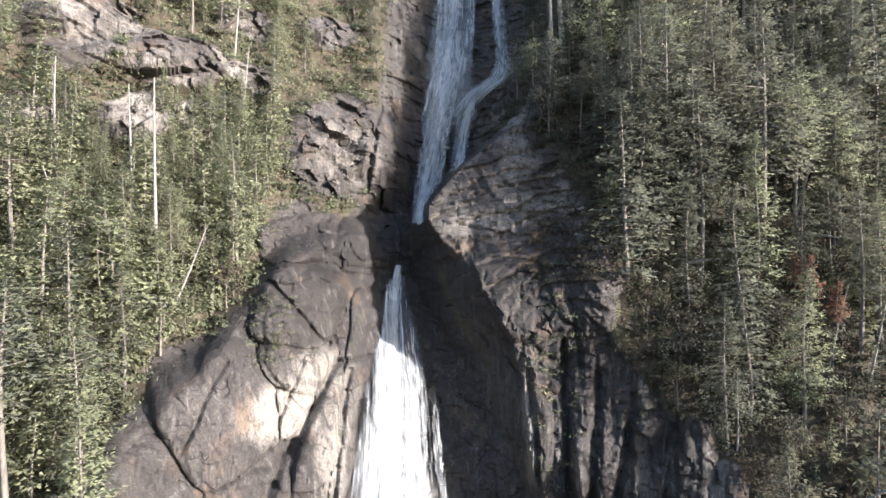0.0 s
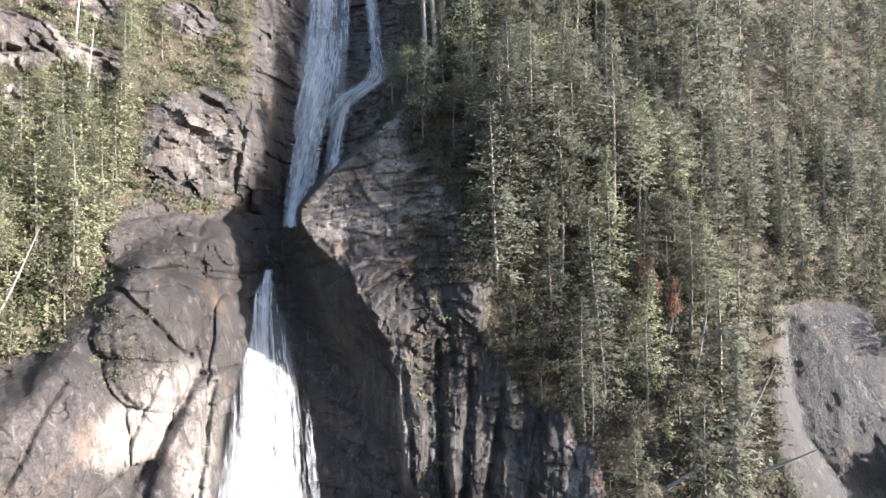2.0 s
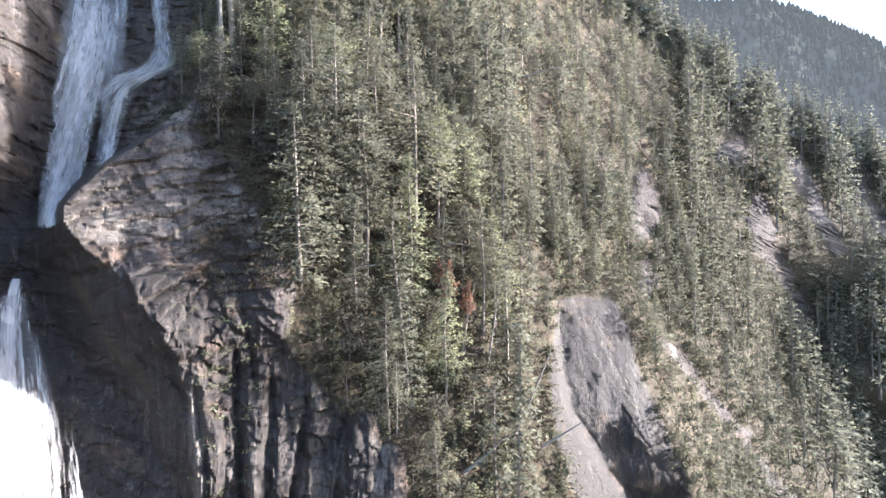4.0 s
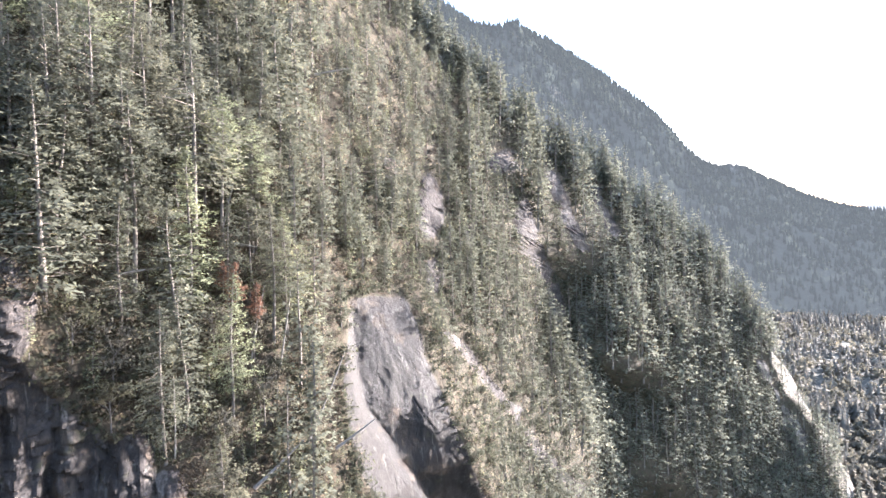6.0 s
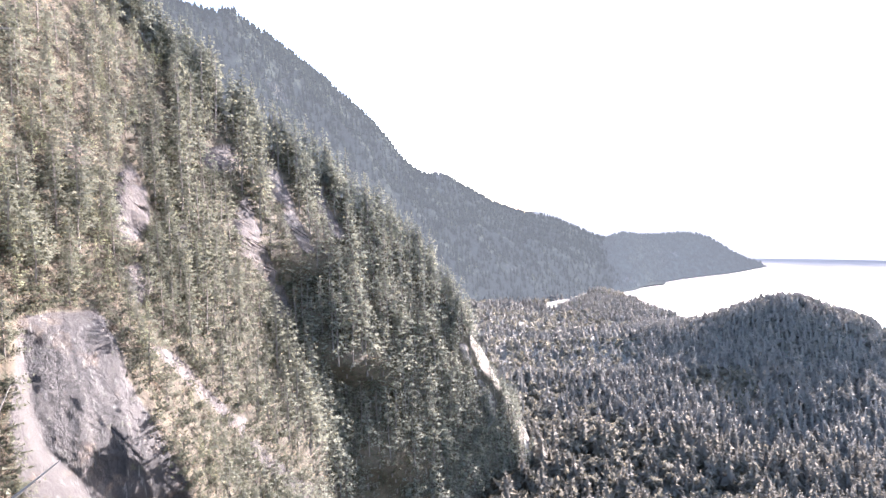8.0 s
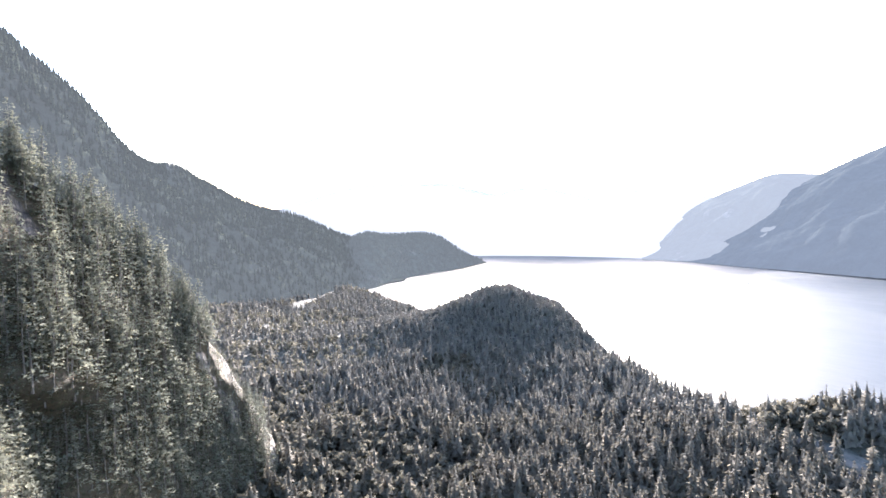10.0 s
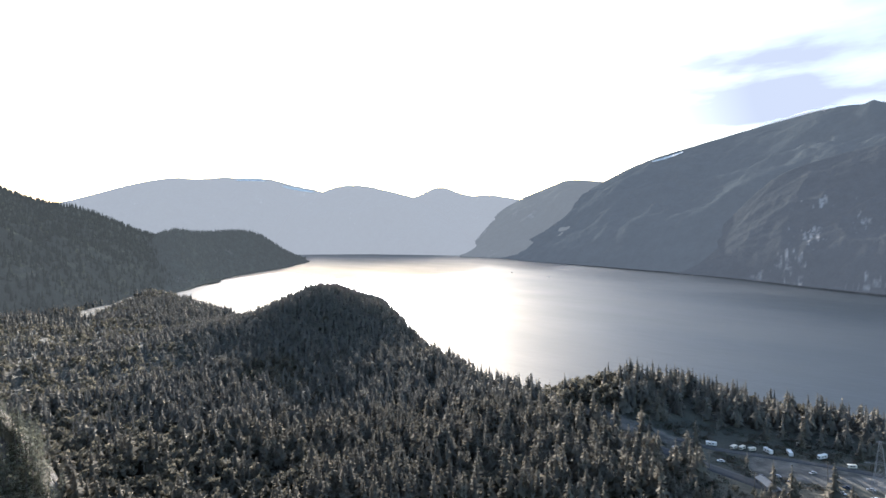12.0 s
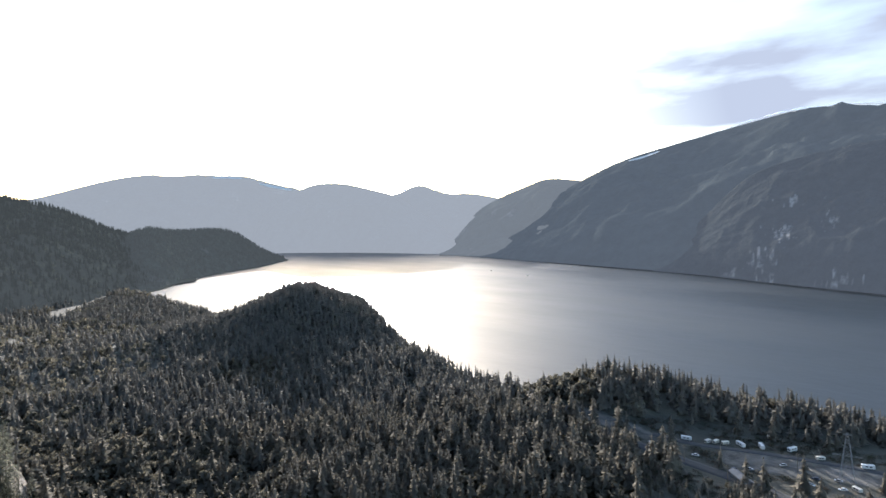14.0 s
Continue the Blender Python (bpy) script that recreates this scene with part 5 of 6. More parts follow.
def build_falls():
    falls = tagged(new("waterfall"), "white plunging waterfall in two leaps over wet granite", "waterfall")
    sheets = (("lower_leap", -30, -1.7, LOWER_MID, LOWER_WIDTH, 1.6, 11.0, 1.12, 3, M_FALL, 0.05), ("lower_spray", -30, -3.0, LOWER_MID, LOWER_WIDTH, 2.2, 12.0, 1.32, 13, M_VEIL, 0.0),
              ("upper_leap", 2.8, 27, UPPER_MID, UPPER_WIDTH, 1.0, 1.8, 1.05, 23, M_CASCADE, 0.10), ("upper_spray", 2.6, 22, UPPER_MID, UPPER_WIDTH, 0.8, 2.2, 1.2, 33, M_VEIL, 0.06),
              ("side_stream", 8, 25, SIDE_MID, SIDE_WIDTH, 0.5, 0.7, 1.0, 43, M_CASCADE, 0.04))
    for name, e0, e1, mid, width, o0, o1, spread, seed, mat, foam in sheets:
        v, f, layer, lateral, drop = water_sheet(e0, e1, mid, width, o0, o1, spread, seed, foam=foam, lean=9.0 if e0 < 0 else 0.0)
        me = raw_mesh(name, v, f, mat, True)
        value_layer(me, "foam", layer)
        value_layer(me, "across", lateral)
        value_layer(me, "drop", drop)
        part(name, me, falls)


build_falls()

# ---- dead trees and logs on the mountainside ----
def snag_mesh(seed, tall, wide, stubs, bend=0.2):
    gen = np.random.default_rng(seed)
    q = np.linspace(0, 1, 8)
    spine = np.stack([bend * np.sin(q * 3 + seed), bend * np.sin(q * 2.2 + seed * 3), tall * q], -1)
    spine[:, :2] -= spine[0, :2]
    pieces = [tube(np.vstack([[0, 0, -1.0], spine]), np.concatenate([[wide * 1.3], wide * (1 - 0.72 * q)]), 8)]
    for i in range(stubs):
        t = gen.uniform(0.25, 0.97)
        root = np.array([np.interp(t, q, spine[:, k]) for k in range(3)])
        a, ln = gen.uniform(0, 6.28), gen.uniform(0.5, 2.2) * (1.2 - t)
        pieces.append(rod(root, root + (math.cos(a) * ln, math.sin(a) * ln, gen.uniform(-0.3, 0.3) * ln), 0.05, 0.015))
    v, f = join_arrays(pieces)
    return raw_mesh("dead_tree", v, f, M_SNAG, True)


# bearing, rise of the foot, height, half width, lean to the right in degrees
SNAGS = [(-29.9, 2.1, 21.0, 0.26, 0), (-27.8, -6.4, 34.0, 0.34, 0), (-35.5, 6.0, 17.0, 0.22, 0), (-20.3, 11.5, 17.0, 0.24, 3), (-21.0, 18.5, 15.0, 0.22, 2), (-34.5, -2.5, 15.0, 0.2, -12),
         (-26.8, -6.6, 14.0, 0.18, 22), (11.4, 17.2, 30.0, 0.55, -1), (12.6, 17.5, 30.0, 0.75, -3), (-38.9, -14.0, 14.0, 0.25, 0), (33.0, 2.6, 15.0, 0.22, 12),
         (38.0, -12.0, 16.0, 0.2, 8), (40.5, -19.0, 18.0, 0.25, 24), (28.5, -18.0, 12.0, 0.16, 2), (35.5, -10.0, 13.0, 0.18, 12), (70.0, -18.0, 12.0, 0.2, 30), (61.0, 1.0, 12.0, 0.18, -25)]
for i, (b, e, tall, wide, lean) in enumerate(SNAGS):
    (p,), _ = slope_place(b, height_at(b, e))
    ob = new("dead_tree", snag_mesh(i + 1, tall, wide, 16))
    ob.matrix_basis = Matrix.Translation(Vector(p)) @ Matrix.Rotation(radians(-b), 4, "Z") @ Matrix.Rotation(radians(lean), 4, "Y")
    tagged(ob, "leaning bleached dead trunk with broken stubs" if abs(lean) > 6 else "tall bleached dead trunk with broken branch stubs", "dead tree", "dead trees on the slope")

LOGS = [(24.0, -1.3, 6.0, 8), (34.6, 1.2, 3.0, -10), (42.5, 17.5, 9.0, 14), (44.0, -18.5, 8.0, 35), (27.0, 10.0, 5.0, 20), (36.0, -21.0, 9.0, 40)]
for i, (b, e, ln, tip) in enumerate(LOGS):
    (p,), _ = slope_place(b, height_at(b, e))
    p = p * np.array((0.97, 0.97, 1.0))
    ob = new("fallen_log", snag_mesh(40 + i, ln, 0.3, 4, 0.08))
    ob.matrix_basis = Matrix.Translation(Vector(p)) @ Matrix.Rotation(radians(-b), 4, "Z") @ Matrix.Rotation(radians(90 - tip), 4, "Y")
    tagged(ob, "pale fallen log lying across the undergrowth", "log", "fallen logs")

RUSTY = [(34.2, -4.5, 7.5), (36.0, -6.0, 6.5), (33.0, -3.0, 5.0)]
(rv, rf), (lv, lf, ln_) = conifer(991, tall=8, spread=1.9, bare=0.1, branches=44, per=24, sz=0.4, ragged=0.6, sticks=False)
rust_kind = (raw_mesh("trunk", rv, rf, M_BARK, True), raw_mesh("crown", lv, lf, M_RUST, True, ln_), 8.0)
for b, e, tall in RUSTY:
    (p,), _ = slope_place(b, height_at(b, e))
    stand_tree("dead_conifer", rust_kind, p * np.array((0.95, 0.95, 1.0)), tall, b, "small conifer with dead rust-red needles", "tree", "rusty conifers")

# the tallest firs, which stand clear of the others
for b, e, tall, k in ((30.6, -1.2, 44, 4), (22.6, 1.5, 40, 0), (35.8, 0.5, 26, 5), (39.0, -8.0, 24, 1), (26.5, 4.0, 36, 4)):
    (p,), _ = slope_place(b, height_at(b, e))
    stand_tree("fir_tree", KINDS[k], p, tall, b * 3, "very tall grey-green fir with a pale trunk on the slope", "tree", "conifers on the slope")

# ---- roads ----
def ribbon(name, track, wide, lift, mat, ground_z):
    """A strip laid over the ground along (bearing, distance) points."""
    t = np.linspace(0, len(track) - 1, 14 * len(track))
    b = along(list(enumerate([q[0] for q in track])), t)
    r = along(list(enumerate([q[1] for q in track])), t)
    x, y = polar(b, r)
    d = np.stack([np.gradient(x), np.gradient(y)], -1)
    d = d / np.linalg.norm(d, axis=1)[:, None]
    rows = []
    for s, down in ((-wide / 2 - 0.6, -1.2), (-wide / 2, 0), (-wide / 6, 0.04), (wide / 6, 0.04), (wide / 2, 0), (wide / 2 + 0.6, -1.2)):
        px, py = x - d[:, 1] * s, y + d[:, 0] * s
        rows.append(np.stack([px, py, ground_z(px, py) + lift + down], -1))
    v = np.array(rows)
    return raw_mesh(name, v.reshape(-1, 3), grid_faces(6, len(t)), mat, True)


def over_valley(x, y):
    return valley_height(np.degrees(np.arctan2(x, y)), np.hypot(x, y))


HIGHWAY = [(128, 520), (134, 465), (140.4, 426), (145, 413), (149, 399), (152.1, 386), (156.6, 370), (160, 359), (166, 338), (174, 315)]
road = tagged(new("road", ribbon("road", HIGHWAY, 9.0, 0.35, M_ASPHALT, over_valley)), "grey asphalt highway along the valley edge", "road", kind="structure")
FAR_ROAD = [(94.6, 1380), (95.7, 1450), (96.7, 1540), (98.2, 1660)]
tagged(new("road", ribbon("road", FAR_ROAD, 6.5, 0.8, M_FAR_ROAD, over_valley)), "pale winding highway far down the valley", "road", kind="structure")
SIDE_ROAD = [(151, 416), (155, 408), (160, 410), (165, 412), (171, 415)]
tagged(new("road", ribbon("road", SIDE_ROAD, 5.0, 0.25, M_ASPHALT, over_valley)), "narrow campground lane beside the trees", "road", kind="structure")


def on_ridge(spec, b, rise):
    v = np.linspace(0, 1, 400)
    p = ridge_surface(b=np.full(400, float(b)), v=v, **spec)
    e = np.degrees(np.arctan2(p[:, 2] - EYE, np.hypot(p[:, 0], p[:, 1])))
    return p[np.argmin(np.abs(e - rise))]


def ridge_strip(name, spec, line, half, mat, lift, label, category):
    """A strip lying on a mountain side along (bearing, rise) points."""
    t = np.linspace(0, len(line) - 1, 12 * len(line))
    b = along(list(enumerate([q[0] for q in line])), t)
    e = along(list(enumerate([q[1] for q in line])), t)
    taper = np.sin(np.pi * (t + 0.15) / (len(line) - 0.7)) ** 0.5
    db, de = np.gradient(b), np.gradient(e)
    size = np.hypot(db, de) + 1e-9
    rows = [np.array([on_ridge(spec, bb - s * half * k * v / n, ee + s * half * k * u / n) for bb, ee, k, u, v, n in zip(b, e, taper, db, de, size)]) + (0, 0, lift) for s in (-1, -0.3, 0.3, 1)]
    v = np.array(rows)
    return tagged(new(name, raw_mesh(name, v.reshape(-1, 3), grid_faces(4, len(t)), mat, True)), label, category, kind="structure")


ridge_strip("road", HEADLAND, [(98.9, -4.5), (97.6, -4.25), (98.0, -3.9), (99.3, -3.75)], 0.09, M_FAR_ROAD, 6.0, "pale bend of the highway on the far slope", "road")
ridge_strip("road", HEADLAND, [(98.4, -2.95), (99.2, -2.7), (100.3, -2.45)], 0.07, M_FAR_ROAD, 6.0, "pale stretch of highway high on the far slope", "road")

# ---- vehicles and campground ----
def box_arrays(x0, x1, y0, y1, z0, z1, bevel=0.0):
    bm = bmesh.new()
    bmesh.ops.create_cube(bm, size=1.0)
    for v in bm.verts:
        v.co = Vector(((x0 + x1) / 2 + v.co.x * (x1 - x0), (y0 + y1) / 2 + v.co.y * (y1 - y0), (z0 + z1) / 2 + v.co.z * (z1 - z0)))
    if bevel:
        bmesh.ops.bevel(bm, geom=bm.edges[:], offset=bevel, segments=2, affect="EDGES", profile=0.6)
    return bm


def bm_mesh(name, bm, mat):
    me = bpy.data.meshes.new(name)
    bm.to_mesh(me)
    bm.free()
    me.materials.append(mat)
    return me


def wheel_mesh(r, w):
    bm = bmesh.new()
    bmesh.ops.create_cone(bm, cap_ends=True, segments=14, radius1=r, radius2=r, depth=w, matrix=Matrix.Rotation(math.pi / 2, 4, "X"))
    return bm_mesh("wheel", bm, M_RUBBER)


def add_wheel(owner, x, y, r, w):
    wheel = part("wheel", wheel_mesh(r, w), owner)
    wheel.location = (x, y, r)
    bm = bmesh.new()
    bmesh.ops.create_cone(bm, cap_ends=True, segments=12, radius1=r * 0.62, radius2=r * 0.5, depth=0.05, matrix=Matrix.Translation((0, math.copysign(w / 2 + 0.015, y), 0)) @ Matrix.Rotation(math.copysign(math.pi / 2, -y), 4, "X"))
    part("rim", bm_mesh("rim", bm, M_STEEL), wheel, "dull steel rim")


def motorhome(name, long, tall, shell, label, category):
    van = tagged(new(name), label, category, "campground vehicles")
    part("body", bm_mesh("body", box_arrays(-long / 2, long / 2, -1.15, 1.15, 0.55, tall, 0.28), shell), van)
    for side in (-1, 1):
        for k in (-0.28, 0.05):
            part("window", bm_mesh("window", box_arrays(long * k, long * k + 1.3, side * 1.16 - 0.02, side * 1.16 + 0.02, tall * 0.55, tall * 0.78, 0.01), M_GLASS), van)
        part("stripe", bm_mesh("stripe", box_arrays(-long * 0.45, long * 0.45, side * 1.155 - 0.01, side * 1.155 + 0.01, tall * 0.36, tall * 0.42), M_SILVER), van)
        for k in (-0.3, 0.3):
            add_wheel(van, long * k, side * 1.0, 0.38, 0.26)
    part("windscreen", bm_mesh("windscreen", box_arrays(long / 2 - 0.03, long / 2 + 0.03, -0.95, 0.95, tall * 0.5, tall * 0.75, 0.02), M_GLASS), van)
    part("roof_vent", bm_mesh("roof_vent", box_arrays(-0.4, 0.4, -0.35, 0.35, tall - 0.02, tall + 0.22, 0.05), M_CREAM), van)
    return van


def small_car(paint, label):
    car = tagged(new("car"), label, "car", "parked cars")
    part("body", bm_mesh("body", box_arrays(-2.2, 2.2, -0.9, 0.9, 0.35, 0.95, 0.18), paint), car)
    bm = box_arrays(-1.3, 1.1, -0.78, 0.78, 0.9, 1.5, 0.1)
    for v in bm.verts:
        if v.co.z > 1.2:
            v.co.x *= 0.78
            v.co.y *= 0.86
    part("cabin", bm_mesh("cabin", bm, M_GLASS), car)
    part("roof", bm_mesh("roof", box_arrays(-1.0, 0.8, -0.66, 0.66, 1.48, 1.55, 0.03), paint), car)
    for x in (-1.35, 1.35):
        for y in (-0.82, 0.82):
            add_wheel(car, x, y, 0.33, 0.22)
    return car


def ground_pose(b, rise, turn, lift=0.0, size=1.0):
    """Where a line of sight under this rise meets the flat by the shore."""
    r = 400.0
    for _ in range(30):
        r = 0.5 * r + 0.5 * (EYE - float(valley_height(np.array([float(b)]), np.array([r]))[0])) / math.tan(radians(-rise))
    x, y = polar(b, r)
    z = float(valley_height(np.array([float(b)]), np.array([r]))[0])
    return Matrix.Translation((x, y, z + lift)) @ Matrix.Rotation(radians(turn), 4, "Z") @ Matrix.Scale(size, 4)


camper = motorhome("motorhome", 6.8, 3.0, M_WHITE, "white motorhome parked on the gravel by the highway", "motorhome")
camper.matrix_basis = ground_pose(148.6, -21.3, -60, 0.15)
for b, e, turn in ((154.4, -20.95, 20), (159.1, -20.85, -30), (160.8, -20.75, -55), (163.2, -20.6, 70), (168.6, -20.9, 30)):
    copy_thing(camper, ground_pose(b, e, turn, 0.05))
trailer = motorhome("travel_trailer", 5.0, 2.5, M_CREAM, "small pale travel trailer standing at the wood's edge", "trailer")
trailer.matrix_basis = ground_pose(156.3, -20.95, 80, 0.05)
for b, e, turn in ((157.0, -20.9, 85), (157.8, -20.9, 60), (161.6, -19.9, 10), (165.3, -20.9, 40), (167.9, -22.75, -30)):
    copy_thing(trailer, ground_pose(b, e, turn, 0.05))
silver = small_car(M_SILVER, "silver car parked on the gravel lot")
silver.matrix_basis = ground_pose(159.8, -22.7, 30, 0.05)
for b, e, turn in ((151.0, -21.6, -50), (166.6, -22.3, 15), (162.5, -21.9, 60)):
    copy_thing(silver, ground_pose(b, e, turn, 0.05))
blue = small_car(M_DARKCAR, "dark blue car parked beside the lane")
blue.matrix_basis = ground_pose(158.6, -22.9, -20, 0.05)
for b, e, turn in ((160.9, -22.9, 35), (165.0, -22.5, 10), (147.3, -21.0, -55)):
    copy_thing(blue, ground_pose(b, e, turn, 0.05))
white_car = small_car(M_WHITE, "white car parked beside the lane")
white_car.matrix_basis = ground_pose(166.9, -22.9, 40, 0.05)
for b, e, turn in ((164.6, -23.0, -25), (155.2, -22.2, 25)):
    copy_thing(white_car, ground_pose(b, e, turn, 0.05))


def shed():
    hut = tagged(new("shed"), "long low grey shed with a metal roof", "shed")
    part("wall", bm_mesh("wall", box_arrays(-9, 9, -2.6, 2.6, -0.5, 2.6, 0.05), M_SHED), hut)
    bm = bmesh.new()
    pts = [(-9.6, -3.2, 2.4), (9.6, -3.2, 2.4), (9.6, 0, 3.8), (-9.6, 0, 3.8), (-9.6, 3.2, 2.4), (9.6, 3.2, 2.4)]
    low = [bm.verts.new((x, y, z)) for x, y, z in pts]
    top = [bm.verts.new((x, y, z + 0.15)) for x, y, z in pts]
    for q in ((0, 1, 2, 3), (3, 2, 5, 4)):
        bm.faces.new([top[k] for k in q])
        bm.faces.new([low[k] for k in reversed(q)])
    for a, c in ((0, 1), (1, 2), (2, 5), (5, 4), (4, 3), (3, 0)):
        bm.faces.new([low[a], low[c], top[c], top[a]])
    part("roof", bm_mesh("roof", bm, M_ROOF), hut)
    for x in (-6, -2, 2, 6):
        part("door", bm_mesh("door", box_arrays(x - 1.2, x + 1.2, 2.58, 2.66, 0.0, 2.2), M_ROOF), hut)
    return hut


shed().matrix_basis = ground_pose(159.2, -23.75, -38, 0.2)


def lattice_tower(tall):
    """A four-legged steel power tower with cross arms."""
    tower = tagged(new("power_pylon"), "grey lattice power pylon with cross arms", "pylon")
    half = lambda z: 3.4 * (1 - z / tall) ** 0.9 + 0.35
    corners = ((-1, -1), (1, -1), (1, 1), (-1, 1))
    levels = [tall * (1 - 0.82 ** k) / (1 - 0.82 ** 9) for k in range(10)]
    for sx, sy in corners:
        pieces = [rod((sx * half(a), sy * half(a), a), (sx * half(c), sy * half(c), c), 0.11, 0.10) for a, c in zip(levels, levels[1:])]
        part("leg", raw_mesh("leg", *join_arrays(pieces), M_STEEL), tower)
    pieces = []
    for a, c in zip(levels, levels[1:]):
        for (ax, ay), (bx, by) in zip(corners, corners[1:] + corners[:1]):
            pieces.append(rod((ax * half(a), ay * half(a), a), (bx * half(c), by * half(c), c), 0.08, 0.08))
            pieces.append(rod((bx * half(a), by * half(a), a), (ax * half(c), ay * half(c), c), 0.08, 0.08))
    part("bracing", raw_mesh("bracing", *join_arrays(pieces), M_STEEL), tower)
    for z, w in ((tall * 0.55, 7.5), (tall * 0.97, 2.2)):
        pieces = [rod((-w, 0, z), (w, 0, z), 0.14, 0.14), rod((-w, 0, z), (0, 0, z + 1.2), 0.09, 0.09), rod((w, 0, z), (0, 0, z + 1.2), 0.09, 0.09)]
        part("cross_arm", raw_mesh("cross_arm", *join_arrays(pieces), M_STEEL), tower)
    return tower


lattice_tower(30.0).matrix_basis = ground_pose(167.2, -22.3, 20)


def utility_pole(tall):
    pole = tagged(new("utility_pole"), "weathered wooden utility pole with a cross arm", "pole", "utility poles")
    part("post", raw_mesh("post", *tube([(0, 0, -1), (0, 0, tall * 0.5), (0, 0, tall)], (0.2, 0.17, 0.13), 8), M_POLE, True), pole)
    for z in (tall * 0.93, tall * 0.84):
        part("cross_arm", bm_mesh("cross_arm", box_arrays(-1.5, 1.5, -0.07, 0.07, z, z + 0.16), M_POLE), pole)
        for x in (-1.3, -0.5, 0.5, 1.3):
            part("insulator", raw_mesh("insulator", *tube([(x, 0, z + 0.16), (x, 0, z + 0.42)], (0.06, 0.08), 6), M_STEEL), pole)
    return pole


first = utility_pole(12.0)
first.matrix_basis = ground_pose(143.9, -21.0, 30)
for b, e in ((149.6, -22.3), (154.2, -22.9), (163.6, -22.2), (158.0, -24.2)):
    copy_thing(first, ground_pose(b, e, 40))

# ---- open strip: scrub along the highway ----
gen = np.random.default_rng(61)
sb_ = gen.uniform(138, 174, 3000)
sr_ = gen.uniform(335, 445, 3000)
ok = gravel_share(sb_, sr_) < 0.3
road_r = along([(q[0], q[1]) for q in HIGHWAY], sb_)
ok &= (np.abs(sr_ - road_r) > 9) & (np.abs(sr_ - along([(q[0], q[1]) for q in SIDE_ROAD], sb_)) > 5) & (fractal(sb_ / 3, sr_ / 18, sb_ * 0, 3, 88) > -0.12)
sb_, sr_ = sb_[ok], sr_[ok]
sx_, sy_ = polar(sb_, sr_)
sp_ = np.stack([sx_, sy_, valley_height(sb_, sr_) - 0.1], -1)
size = gen.uniform(1.0, 4.2, len(sp_))
for name, pickout, mat, label in (("roadside_scrub", np.arange(len(sp_)) % 2 == 0, M_BRUSH, "dry brown scrub beside the highway"), ("roadside_bushes", np.arange(len(sp_)) % 2 == 1, M_SHRUB, "dull green bushes round the campground")):
    n = int(pickout.sum())
    v, f, nrm = strew(BUSHES, gen.integers(0, 4, n), sp_[pickout], np.stack([size[pickout], size[pickout] * 0.9], -1), gen.uniform(0, 6.28, n))
    tagged(new(name, raw_mesh(name, v, f, mat, True, nrm)), label, "scrub", kind="stuff")

# ---- boats, snow and cloud on the mountains ----
def small_boat():
    boat = tagged(new("boat"), "small white motor boat far out on the fjord", "boat", "boats on the fjord")
    bm = box_arrays(-5, 5, -1.6, 1.6, -0.4, 1.2, 0.2)
    for v in bm.verts:
        if v.co.x > 3:
            v.co.y *= 0.25
        if v.co.z < 0.2:
            v.co.y *= 0.7
    part("hull", bm_mesh("hull", bm, M_WHITE), boat)
    part("cabin", bm_mesh("cabin", box_arrays(-2.5, 1.5, -1.1, 1.1, 1.1, 2.6, 0.2), M_GLASS), boat)
    return boat


def on_water(b, rise, turn):
    x, y = polar(b, EYE / math.tan(radians(-rise)))
    return Matrix.Translation((x, y, 0.1)) @ Matrix.Rotation(radians(turn), 4, "Z")


boat = small_boat()
boat.matrix_basis = on_water(135.4, -5.1, 20)
copy_thing(boat, on_water(139.2, -5.65, 50))

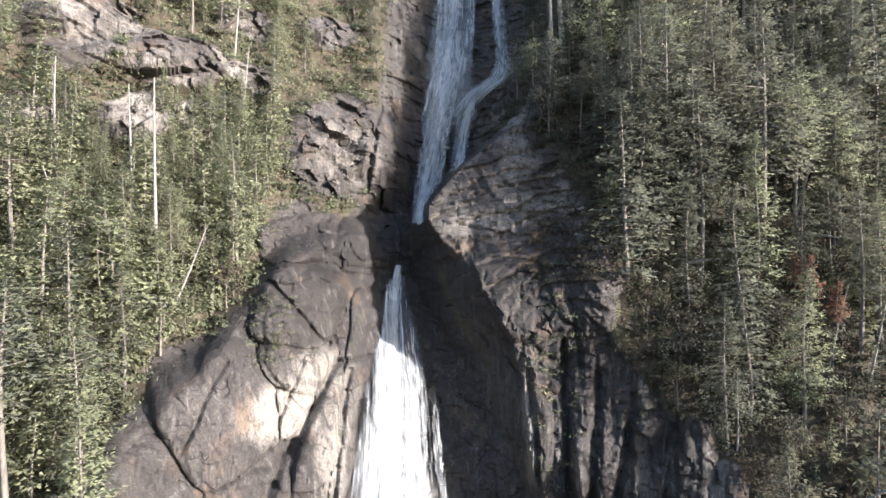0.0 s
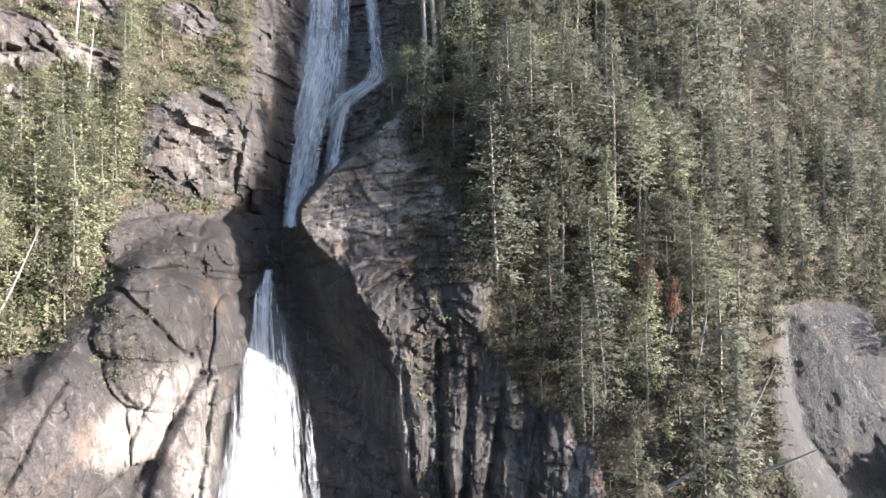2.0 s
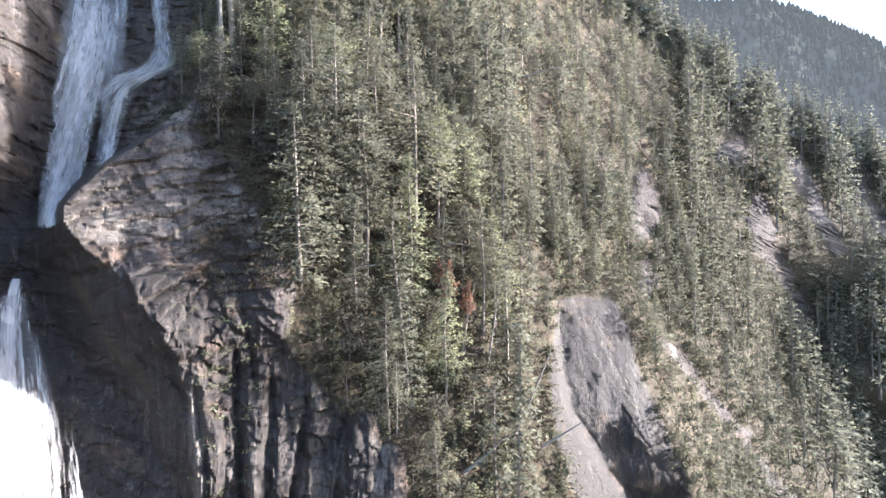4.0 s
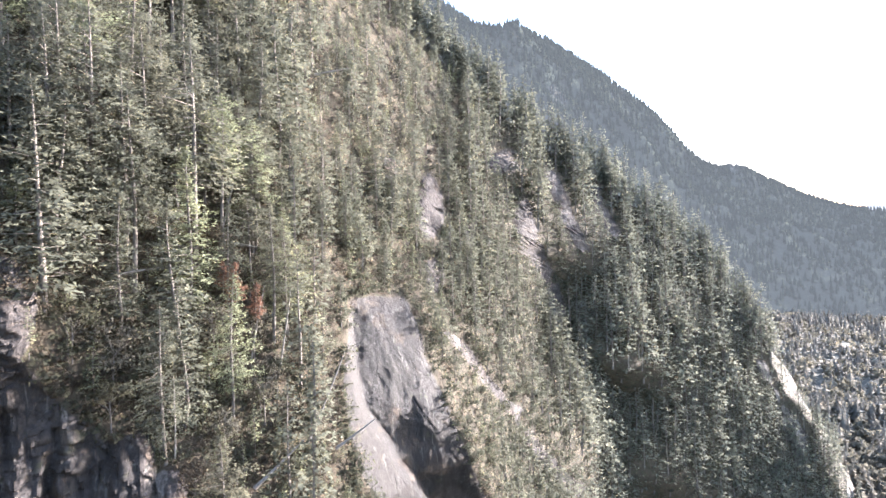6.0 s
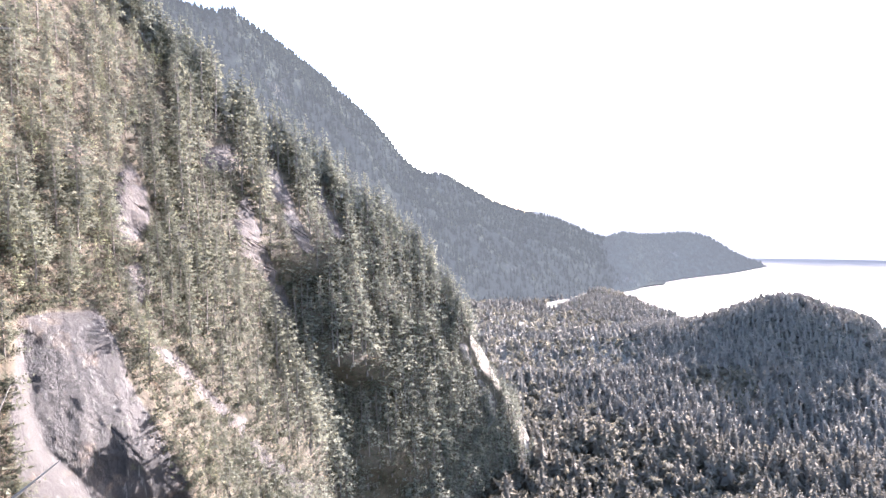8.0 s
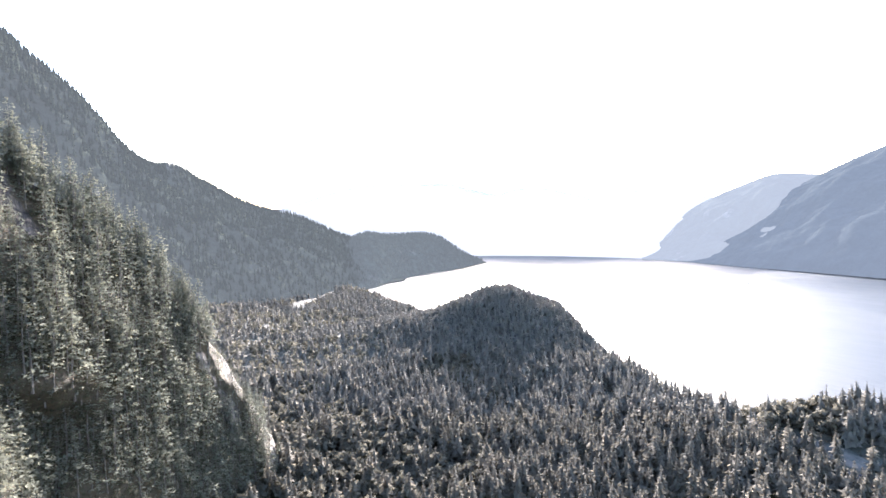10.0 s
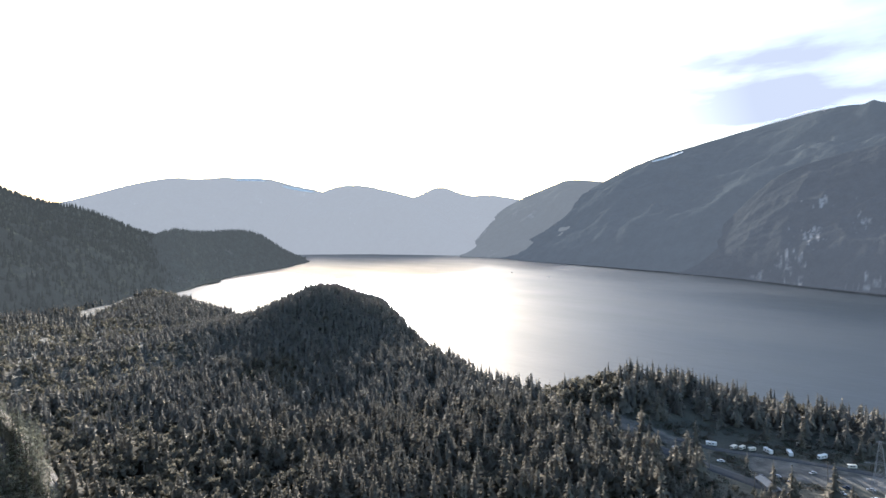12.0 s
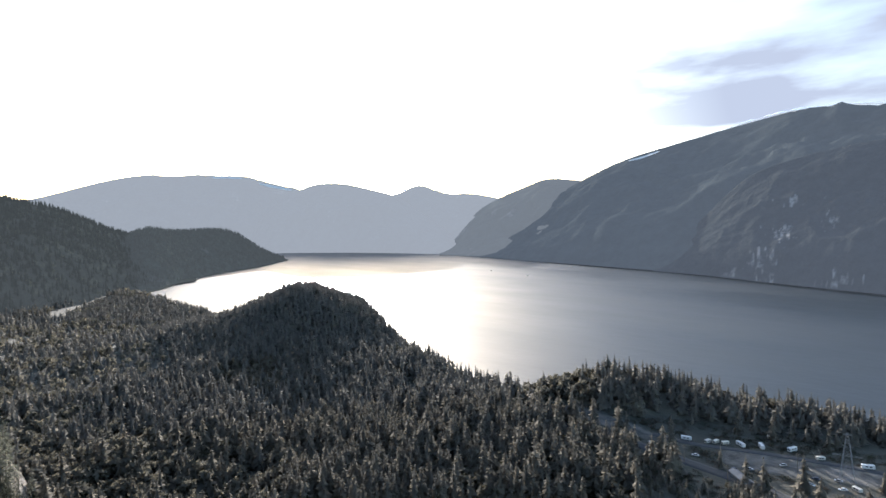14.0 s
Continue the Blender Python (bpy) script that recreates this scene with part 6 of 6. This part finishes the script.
OPPOSITE = dict(crest=OPPOSITE_CREST, foot=OPPOSITE_FOOT, deep=OPPOSITE_DEEP, foot_z=0.0, seed=191, size=520.0)
ridge_strip("snowfield", OPPOSITE, [(149.3, 5.55), (150.8, 5.85), (152.4, 6.35)], 0.08, M_SNOW, 5.0, "thin white snow patch below the ridge", "snow")
FAR = dict(crest=FAR_CREST, foot=FAR_FOOT, deep=FAR_DEEP, foot_z=0.0, seed=151, size=600.0)
ridge_strip("snowfield", FAR, [(107.5, 5.1), (109.0, 5.15), (110.5, 5.05)], 0.10, M_SNOW, 5.0, "thin white snow patch on the far mountain", "snow")
ridge_strip("snowfield", FAR, [(111.8, 4.55), (113.5, 4.15), (115.2, 3.85)], 0.12, M_SNOW, 5.0, "thin white snow patch on the far mountain", "snow")


def cloud_bank(b0, b1, line, thick, dist, seed, label):
    """A flat ragged cloud, rounded above and below."""
    bs, qs = np.linspace(b0, b1, 70), np.linspace(-1, 1, 15)
    bb, qq = np.meshgrid(bs, qs)
    e = along(line, bb) + qq * thick * (0.6 + 0.8 * fractal(bb * 1.3, bb * 0, bb * 0 + seed, 3, seed))
    r = dist - 60 * np.sqrt(np.maximum(1 - qq ** 2, 0))
    x, y = polar(bb, r)
    body = 0.55 * (1 - qq ** 2) - 0.5 * np.abs(2 * (bb - b0) / (b1 - b0) - 1) ** 4
    me = raw_mesh("cloud", np.stack([x, y, EYE + r * np.tan(np.radians(e))], -1).reshape(-1, 3), grid_faces(*bb.shape), M_CLOUD, True)
    value_layer(me, "body", body)
    tagged(new("cloud", me), label, "cloud", kind="structure")


cloud_bank(155.5, 176, [(155.5, 7.35), (158.3, 8.1), (163.1, 9.05), (168.2, 8.95), (176, 7.2)], 0.28, 2680, 3, "thin white cloud lying along the mountain crest")
cloud_bank(140.8, 145.0, [(140.8, 5.2), (145, 5.1)], 0.12, 4200, 7, "small grey cloud shred above the shoulder")
cloud_bank(120, 137, [(120, 4.3), (123, 3.7), (129, 3.6), (137, 2.9)], 0.18, 4350, 11, "pale cloud shreds behind the far summits")
